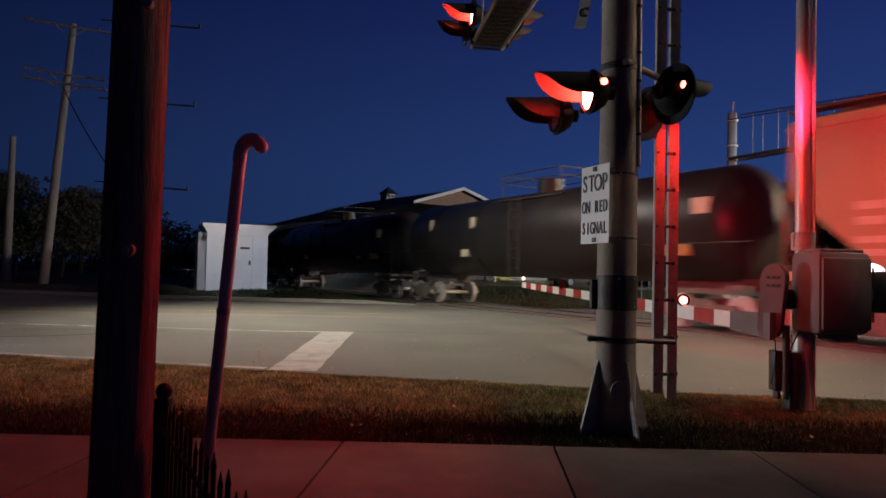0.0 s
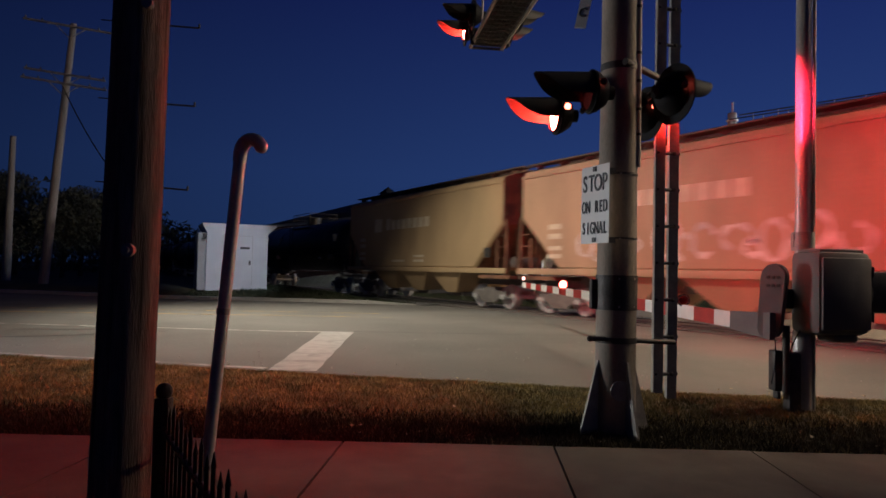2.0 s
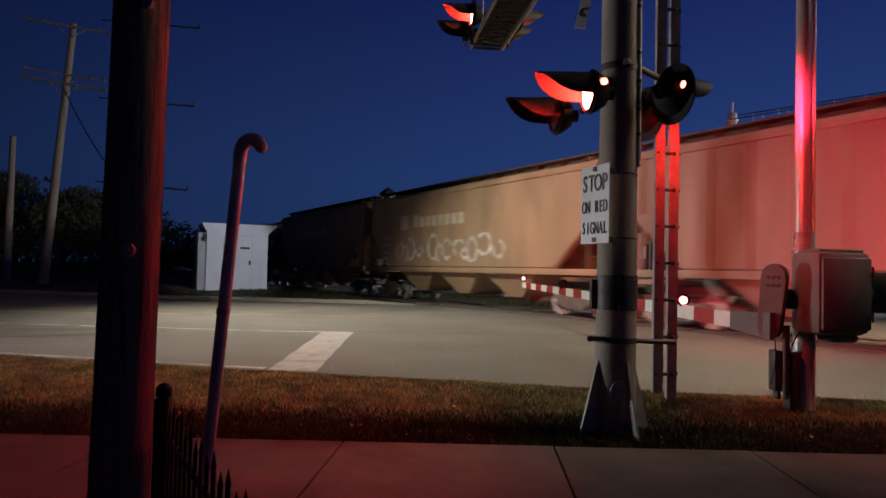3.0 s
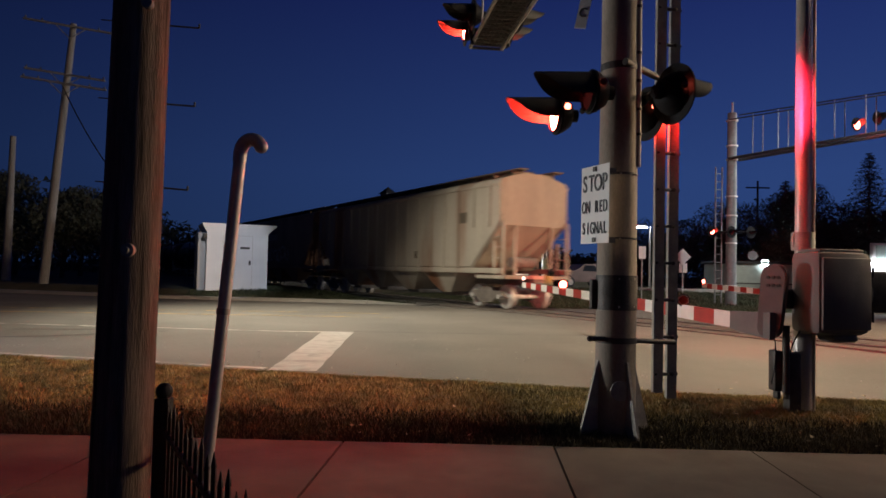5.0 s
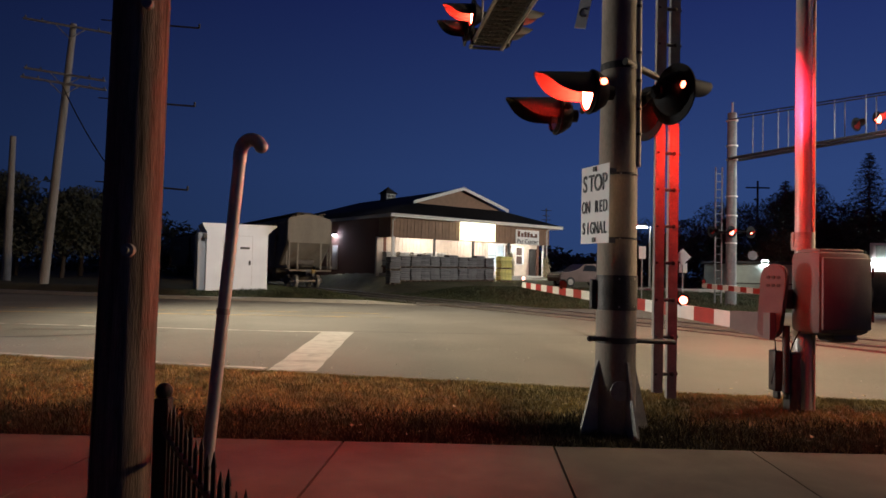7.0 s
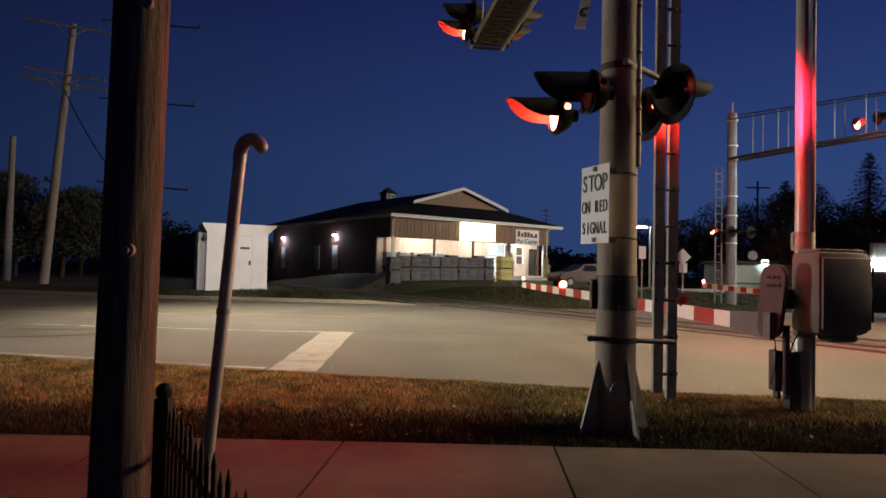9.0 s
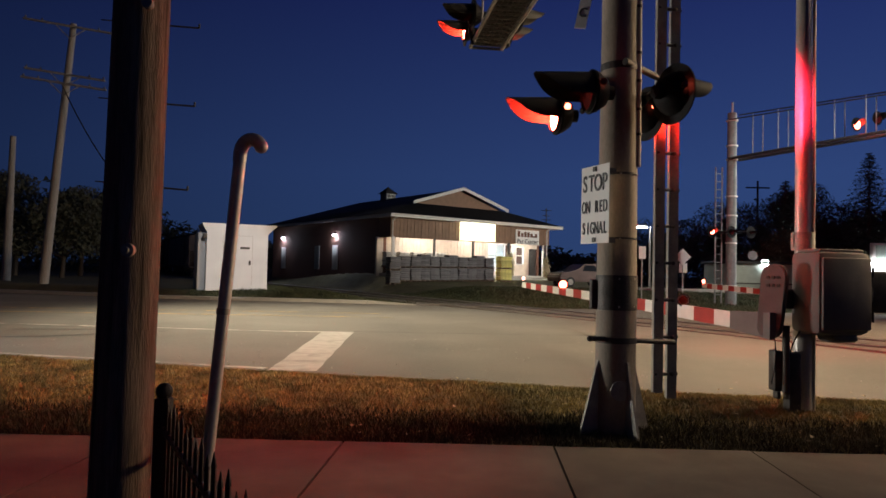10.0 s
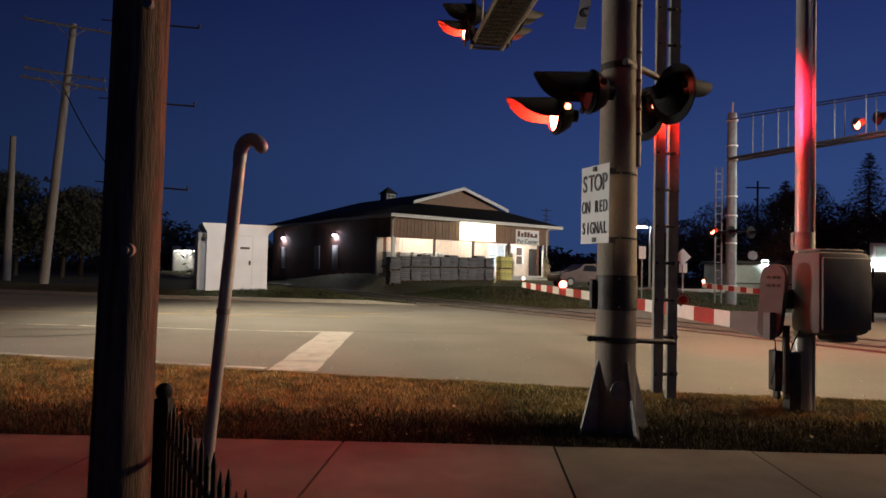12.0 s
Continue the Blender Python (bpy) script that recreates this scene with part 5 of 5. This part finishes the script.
# ---- far crossing signal ----
FM = (13.55, 31.7)
far_signal = thing("cantilever_signal", "far grey cantilever crossing signal with red flashing lamps", "crossing signal", pose(*FM, 0))
bm = B()
rod(bm, (0, 0, 0), (0, 0, 9.2), 0.25, 0.2, 20)
part("mast", bm, M_FARSTEEL, far_signal)
bm = B()
rod(bm, (0, 0, 9.2), (0.02, 0, 9.7), 0.05, seg=8)
part("finial", bm, M_WHITE, far_signal)
for z in (1.0, 3.0, 4.3, 5.2, 6.95, 7.6, 8.8):
    bm = B()
    rod(bm, (0, 0, z), (0, 0, z + 0.06), 0.27, seg=20)
    part("band", bm, M_WHITE, far_signal)
for dx in (-0.75, -0.45):
    bm = B()
    rod(bm, (dx, 0, 0.2), (dx, 0, 6.6), 0.04, seg=8)
    part("ladder_rail", bm, M_FARSTEEL, far_signal)
for k in range(16):
    bm = B()
    rod(bm, (-0.75, 0, 0.6 + 0.38 * k), (-0.45, 0, 0.6 + 0.38 * k), 0.02, seg=6)
    part("rung", bm, M_FARSTEEL, far_signal)
lo0, lo1 = Vector((0.1, 0, 7.0)), Vector((4.6, -7.2, 7.22))
hi0, hi1 = Vector((0.0, 0, 9.3)), Vector((4.6, -7.2, 8.75))
for off in (-0.3, 0.3):
    d = Vector((off, off * 0.5, 0))
    bm = B()
    rod(bm, lo0 + d, lo1 + d, 0.07, seg=8)
    part("arm_chord", bm, M_DARKSTEEL, far_signal)
    bm = B()
    rod(bm, lo0 + d + Vector((0, 0, 2.0 + off * 0.5)), lo1 + d + Vector((0, 0, 1.45 + off * 0.4)), 0.03, seg=8)
    part("arm_rail", bm, M_DARKSTEEL, far_signal)
    for k in range(1, 7):
        p = lo0.lerp(lo1, k / 7) + d
        bm = B()
        rod(bm, p, p + Vector((0, 0, 1.95 - 0.5 * k / 7)), 0.022, seg=6)
        part("arm_strut", bm, M_FARSTEEL, far_signal)


def far_lamp(px, py, pz, ph, r=0.13, turn=22):
    flasher(far_signal, (px - FM[0], py - FM[1], pz), turn, ph, M_LENS_FAR, 0.28, r, 0.3)


far_lamp(13.35, 31.2, 3.53, 0)
far_lamp(12.45, 31.2, 3.53, 1)
far_lamp(14.25, 31.2, 3.53, 0, 0.07)
far_lamp(17.35, 26.9, 7.95, 0, 0.2)
far_lamp(16.5, 26.9, 7.68, 1, 0.2)
bm = B()
rod(bm, (-1.4, -0.4, 3.53), (1.0, -0.4, 3.53), 0.05, seg=8)
part("crossarm", bm, M_BLACK, far_signal)
bm = B()
rod(bm, (0.75, -0.6, 2.45), (0.75, -0.55, 2.45), 0.22, seg=24)
part("bell", bm, M_FARSTEEL, far_signal)

far_gate = thing("crossing_gate", "far lowered red and white striped gate arm", "crossing gate", pose(11.1, 28.8, 0))
p0, p1 = Vector((0, 0, 1.05)), Vector((0.5, -7.5, 0.86))
gm = Matrix.Translation(p0) @ (p1 - p0).to_track_quat("X", "Z").to_matrix().to_4x4()
for k in range(16):
    bm = B()
    box(bm, 0.46 * k, 0.46 * k + 0.459, -0.02, 0.02, -0.1, 0.1)
    o = part("stripe", bm, M_RED if k % 2 else M_WHITEREF, far_gate)
    o.matrix_basis = gm
bm = B()
rod(bm, (0.5, -7.5, 0), (0.5, -7.5, 1.6), 0.08, seg=12)
box(bm, 0.3, 0.75, -7.8, -7.3, 0.6, 1.3, 0.04)
part("gate_stand", bm, M_FARSTEEL, far_gate)
flasher(far_gate, (0, -0.1, 1.22), 20, 1, M_LENS_SMALL, 0.1, 0.09, 0)

# ---- small things across the road ----


def post_lamp(x, y, top):
    ob = thing("street_lamp", "slim twin-headed lot lamp, lit white", "street lamp", pose(x, y, height(x, y)))
    part("pole", rod(B(), (0, 0, 0), (0, 0, top), 0.11, 0.08, 10), M_GALV, ob)
    for sx in (-0.75, 0.75):
        bm = B()
        box(bm, sx - 0.5, sx + 0.5, -0.2, 0.2, top, top + 0.16, 0.03)
        part("lamp_head", bm, M_DARKSTEEL, ob)
        bm = B()
        box(bm, sx - 0.42, sx + 0.42, -0.26, 0.1, top - 0.13, top - 0.004)
        part("lamp_lens", bm, M_LED, ob, "lit lens")
    return ob


post_lamp(18.4, 60, 5.6)


def small_sign(name, x, y, z, w, h, label, diamond=False):
    ob = thing(name, label, "road sign", pose(x, y, height(x, y)))
    part("post", rod(B(), (0, 0, 0), (0, 0, z + h / 2), 0.03, seg=8), M_GALV, ob)
    bm = B()
    box(bm, -w / 2, w / 2, -0.05, -0.04, -h / 2, h / 2)
    o = part("panel", bm, M_SIGN, ob)
    o.matrix_basis = pose(0, 0, z, 0, 45 if diamond else 0, 0)


small_sign("road_sign", 9.6, 32.5, 2.28, 0.34, 0.6, "back of a narrow sign on a steel post")
small_sign("warning_sign", 12.8, 36, 1.95, 0.62, 0.62, "pale diamond sign on a post beyond the track", True)
small_sign("road_sign", 12.85, 36.1, 1.35, 0.45, 0.5, "small white plate on a post beyond the track")

low = thing("outbuilding", "low pale green outbuilding beyond the crossing", "building", pose(24.3, 52, 0.0))
bm = B()
box(bm, -2.2, 3.0, 0, 5, -0.2, 2.5)
part("wall", bm, M_GREENWALL, low)
bm = B()
box(bm, -2.4, 3.2, -0.3, 5.3, 2.5, 2.72, 0.03)
part("roof", bm, M_SHINGLE, low)
bm = B()
box(bm, 0.25, 0.75, -0.25, 0.0, 2.35, 2.8, 0.05)
part("flood_lamp", bm, M_LED, low, "lit flood lamp")
bm = B()
box(bm, -2.21, 3.01, -0.06, 0, 0.95, 1.05)
part("wall_rail", bm, M_DARKSTEEL, low)

station = thing("roadside_building", "distant building with a lit white sign panel", "building", pose(35.5, 55, 0))
bm = B()
box(bm, -0.6, 9, 0, 5, -0.2, 2.7)
part("wall", bm, M_DARKSTEEL, station)
bm = B()
box(bm, -0.75, 4, -0.5, -0.1, 2.7, 4.5, 0.05)
part("sign_frame", bm, M_WHITE, station)
bm = B()
box(bm, -0.5, 3.8, -0.56, -0.5, 3.0, 4.3)
part("sign_face", bm, M_GREENWALL, station)
bm = B()
box(bm, -0.95, 4, -0.8, -0.5, 2.25, 2.9, 0.05)
part("light_bar", bm, M_LED, station, "lit light bar")

# low wall and lot edge beyond the lawn
bm = B()
box(bm, 9.2, 22, 36.9, 37.2, -0.1, 0.75, 0.03)
solid("low_wall", bm, M_FLOOR, "low pale wall along the lot", "wall")


# ---- door seams and fittings of the shed ----
for x0, z0, x1, z1 in ((-0.62, 0.1, -0.605, 2.45), (0.62, 0.1, 0.635, 2.45), (-0.62, 2.44, 0.635, 2.455)):
    bm = B()
    box(bm, x0, x1, -0.006, 0.0, z0, z1)
    part("door_seam", bm, M_SHEDSIDE, shed)
bm = B()
box(bm, 0.48, 0.56, -0.05, 0.0, 1.15, 1.35, 0.01)
part("door_handle", bm, M_DARKSTEEL, shed)


# ---- trees ----
def leaves(bm, c, r, count, size, rnd, squash=0.8):
    for k in range(count):
        d = Vector((rnd.gauss(0, 1), rnd.gauss(0, 1), rnd.gauss(0, 1)))
        d = d.normalized() * (r * rnd.uniform(0.35, 1.0) ** 0.6)
        p = Vector(c) + Vector((d.x, d.y, d.z * squash))
        a = Vector((rnd.uniform(-1, 1), rnd.uniform(-1, 1), rnd.uniform(-1, 1))) * size
        b = Vector((rnd.uniform(-1, 1), rnd.uniform(-1, 1), rnd.uniform(-1, 1))) * size
        bm.faces.new([bm.verts.new(v) for v in (p - a * 0.5, p + b * 0.5, p + a * 0.5)])


def tree(x, y, h, w, seed, m=None, label="dark bushy tree against the dusk sky"):
    rnd = random.Random(seed)
    ob = thing("tree", label, "tree", pose(x, y, height(x, y) - 0.1), "trees behind the road")
    bm = B()
    rod(bm, (0, 0, 0), (0.2, 0, h * 0.55), 0.03 * h, 0.012 * h, 10)
    tips = []
    for k in range(9):
        a = rnd.uniform(0, math.tau)
        z0 = h * rnd.uniform(0.2, 0.5)
        t = Vector((math.cos(a) * w * rnd.uniform(0.4, 0.8), math.sin(a) * w * rnd.uniform(0.4, 0.8), h * rnd.uniform(0.4, 0.92)))
        rod(bm, (0.1, 0, z0), t, 0.01 * h, 0.003 * h, 6)
        tips.append(t)
    part("trunk", bm, M_BARK, ob)
    bm = B()
    for t in tips + [Vector((0, 0, h * 0.85))]:
        leaves(bm, t, w * rnd.uniform(0.35, 0.6), 900, 0.30, rnd)
    part("crown", bm, m or M_LEAF, ob)


def conifer(x, y, h, w, seed):
    rnd = random.Random(seed)
    ob = thing("pine_tree", "tall dark conifer against the dusk sky", "tree", pose(x, y, height(x, y) - 0.1), "trees behind the road")
    part("trunk", rod(B(), (0, 0, 0), (0, 0, h), 0.02 * h, 0.01, 8), M_BARK, ob)
    bm = B()
    z = h * 0.08
    while z < h:
        f = 1 - z / h
        for k in range(24):
            a = rnd.uniform(0, math.tau)
            zj = z + rnd.uniform(-0.025, 0.02) * h
            L = w * (f ** 0.85) * rnd.uniform(0.6, 1.1) + 0.15
            tip = Vector((math.cos(a) * L, math.sin(a) * L, zj - 0.22 * L))
            for j in range(9):
                q = Vector((0, 0, zj)).lerp(tip, (j + 1) / 9)
                s = 0.16 + 0.35 * f
                u = Vector((rnd.uniform(-s, s), rnd.uniform(-s, s), rnd.uniform(-s * 0.6, s * 0.35)))
                v = Vector((rnd.uniform(-s, s), rnd.uniform(-s, s), rnd.uniform(-s * 0.6, s * 0.35)))
                bm.faces.new([bm.verts.new(c) for c in (q, q + u, q + v)])
        z += h * 0.028
    part("crown", bm, M_PINE, ob)


conifer(39.2, 62, 13.4, 5.4, 1)
conifer(44.5, 66, 12.0, 4.2, 2)
conifer(33.5, 66, 11.2, 5.0, 3)
conifer(37.0, 68, 9.8, 3.8, 4)
conifer(30.0, 72, 8.0, 3.2, 6)
tree(42, 72, 9.5, 4.6, 12)
tree(34, 78, 9.6, 5.0, 13)
tree(24, 82, 8.0, 4.6, 14)
tree(30.5, 60, 5.6, 3.2, 7, M_BROWNLEAF, "brown-leaved autumn tree lit from below")
tree(36.5, 70, 10.4, 4.0, 8)
tree(27, 75, 7.4, 4.2, 9)
tree(40, 75, 11.5, 4.2, 10)
tree(47, 74, 8.8, 4.0, 11)
for k, (x, y, h) in enumerate(((-33, 52, 8.0), (-29.5, 55, 7.2), (-26.5, 47, 5.8), (-37, 50, 7.0), (-41, 56, 8.6), (-45, 60, 8.0))):
    tree(x, y, h, 3.6, 20 + k)
pav = thing("pavilion", "distant white pavilion with lit columns", "building", pose(-33.0, 88, 1.6, 0, 0, 22))
bm = B()
box(bm, -2.2, 2.2, -1.5, 1.5, 1.75, 2.3, 0.03)
part("roof", bm, M_WHITE, pav)
for k in range(6):
    bm = B()
    box(bm, -2.1 + 0.8 * k, -1.95 + 0.8 * k, -1.45, -1.3, -1.7, 1.75)
    part("column", bm, M_WHITE, pav)
bm = B()
box(bm, -2.1, 2.1, 1.2, 1.3, -1.7, 1.75)
part("back_wall", bm, M_WHITE, pav)
bm = B()
box(bm, -1.8, 1.8, -0.1, 0.1, 1.62, 1.72)
part("tube_lamp", bm, M_TUBE, pav, "lit tube lamp")
# far woods all along the skyline
rnd = random.Random(5)
bm = B()
for k in range(520):
    a = radians(-60 + 120 * k / 520 + rnd.uniform(-0.3, 0.3))
    d = rnd.uniform(95, 135)
    h = (4.4 + 3.2 * noise.noise(Vector((k * 0.03, 1, 0))) + 3.4 * ease(0.1, 0.6, math.sin(a)) + 4.6 * ease(-0.25, -0.5, math.sin(a)))
    leaves(bm, (d * math.sin(a), d * math.cos(a), max(1.2, h * 0.55)), max(1.6, h * 0.75), 120, 1.0, rnd, 1.0)
solid("far_woods", bm, M_LEAF, "dark line of distant woods on the skyline", "woods", "stuff")

# ---- grass ----
rng = np.random.default_rng(4)


def turf(name, n, x0, x1, ylo, yhi, lo, hi, m, label, wide=0.006):
    x = rng.uniform(x0, x1, n)
    y = np.array([rng.uniform(ylo(v), yhi(v)) for v in x])
    z = np.array([height(a, b) for a, b in zip(x, y)]) - 0.01
    clump = np.array([0.55 + 0.9 * (noise.noise(Vector((a * 1.7, b * 1.7, 0))) * 0.5 + 0.5) for a, b in zip(x, y)])
    h = rng.uniform(lo, hi, n) * clump
    ang = rng.uniform(0, math.tau, n)
    lean = rng.uniform(0.1, 0.95, n) * h
    la = rng.uniform(0, math.tau, n)
    w = wide * rng.uniform(0.7, 1.6, n)
    co = np.zeros((n, 3, 3))
    co[:, 0] = np.stack([x - w * np.cos(ang), y - w * np.sin(ang), z], 1)
    co[:, 1] = np.stack([x + w * np.cos(ang), y + w * np.sin(ang), z], 1)
    co[:, 2] = np.stack([x + lean * np.cos(la), y + lean * np.sin(la), z + h], 1)
    me = bpy.data.meshes.new(name)
    me.from_pydata(co.reshape(-1, 3).tolist(), [], np.arange(3 * n).reshape(-1, 3).tolist())
    me.materials.append(m)
    ob = new(name, me)
    return tagged(ob, label, "grass", "", "stuff")


turf("grass", 170000, -8, 7, lambda v: 5.46, lambda v: road_near(v) - 0.02, 0.02, 0.055, M_GRASS, "dry brown mown grass strip beside the pavement", 0.0042)
# strip of taller blades whose dark colour stands for shade by the pavement
turf("verge_grass", 75000, -8, 7, lambda v: 5.45, lambda v: 6.05 + 0.28 * noise.noise(Vector((v * 0.9, 2, 0))) + 0.35 * (math.sin(v * 991.7) ** 2) ** 2, 0.04, 0.085, M_SHADEGRASS, "taller grass along the pavement edge, coloured dark for its shade", 0.0055)
turf("grass", 6000, -3, 3, lambda v: 3.4, lambda v: 3.98, 0.02, 0.05, M_GRASS, "dry brown grass tufts at the pavement edge")
turf("lawn_grass", 90000, -11, 18, lambda v: road_far(v) + 0.5, lambda v: road_far(v) + 12, 0.05, 0.14, M_LAWN, "dark green grass bank below the shop", 0.02)
# fallen leaves and litter
bm = B()
rnd = random.Random(9)
for k in range(260):
    x = rnd.uniform(-7, 7)
    y = rnd.uniform(5.5, road_near(x) + 0.5)
    p = Vector((x, y, height(x, y) + rnd.uniform(0.03, 0.07)))
    s = rnd.uniform(0.012, 0.035)
    q = [p + Vector((rnd.uniform(-s, s), rnd.uniform(-s, s), rnd.uniform(0, s * 0.6))) for j in range(4)]
    bm.faces.new([bm.verts.new(c) for c in q])
solid("fallen_leaves", bm, M_STALK, "pale fallen leaves scattered on the grass", "leaves", "stuff")

far_pole = thing("utility_pole", "thin distant utility pole with one crossarm", "utility pole", pose(37.3, 80, 0))
part("trunk", rod(B(), (0, 0, -0.1), (0, 0, 13.0), 0.16, 0.12, 8), M_DARKSTEEL, far_pole)
part("crossarm", rod(B(), (-1.4, 0, 12.2), (1.4, 0, 12.2), 0.09, seg=6), M_DARKSTEEL, far_pole)
aerial = thing("aerial", "thin roof aerial on a mast behind the shop", "aerial", pose(9.9, 65, 0))
part("mast", rod(B(), (0, 0, 0), (0, 0, 7.7), 0.05, seg=6), M_DARKSTEEL, aerial)
for z, w in ((7.5, 0.5), (7.0, 0.35), (6.6, 0.45)):
    part("element", rod(B(), (-w, 0, z), (w, 0, z), 0.03, seg=5), M_DARKSTEEL, aerial)
# grit and small debris on the road
bm = B()
rnd = random.Random(31)
for k in range(160):
    x = rnd.uniform(-9, 8)
    y = road_near(x) + abs(rnd.gauss(0, 3.2)) + 0.1
    s = rnd.uniform(0.005, 0.015)
    c = Vector((x, y, road_z(x, y) + s * 0.4))
    bmesh.ops.create_icosphere(bm, subdivisions=1, radius=s, matrix=Matrix.Translation(c) @ Matrix.Diagonal((1, 0.8, 0.6, 1)))
solid("road_grit", bm, M_CURB, "pale grit scattered over the asphalt", "grit", "stuff")
stripe("road_crack", [(-6.5, 21.5), (-3.5, 22.6), (-1.0, 22.9)], 0.03, M_PATCH, "dark sealed crack in the asphalt")


def motions():
    for car, front in TRAIN:
        walk(car, [(t, pose(*on_track(front + SPEED * t), 0, 0, TRACK_TURN)) for t in range(0, 13, 2)])
    for wheel, wx in WHEELSETS[:12]:
        walk(wheel, [(k / 30, pose(wx, 0, 0.42, 0, math.degrees(SPEED / 0.42) * k / 30, 0)) for k in range(0, 217)] + [(12.0, pose(wx, 0, 0.42, 0, math.degrees(SPEED / 0.42) * 216 / 30 + 20, 0))])
    swaps = (0.27, 0.97, 1.67, 2.37, 3.07, 3.77, 4.47, 5.17, 5.79, 6.54, 7.16, 7.86, 8.57, 9.28, 9.95, 10.67, 11.36)
    for lens, phase in LENSES:
        base = lens.matrix_basis.copy()
        if phase == 2:
            lit, times = False, [v for c in (0.45, 1.97, 3.5, 5.03, 6.55, 8.07, 9.58, 11.12) for v in (c - 0.17, c + 0.17)]
        else:
            lit, times = phase == 0, swaps
        rows = [(0.0, base @ pose(0, 0, 0, 0, 0, 0 if lit else 180))]
        ang = 0 if lit else 180
        for t in times:
            f0 = round(t * 30)
            for k in range(4):
                rows.append(((f0 - 1 + k) / 30, base @ pose(0, 0, 0, 0, 0, ang + 60 * k)))
            ang += 180
        rows.append((12.0, base @ pose(0, 0, 0, 0, 0, ang)))
        walk(lens, rows)


motions()
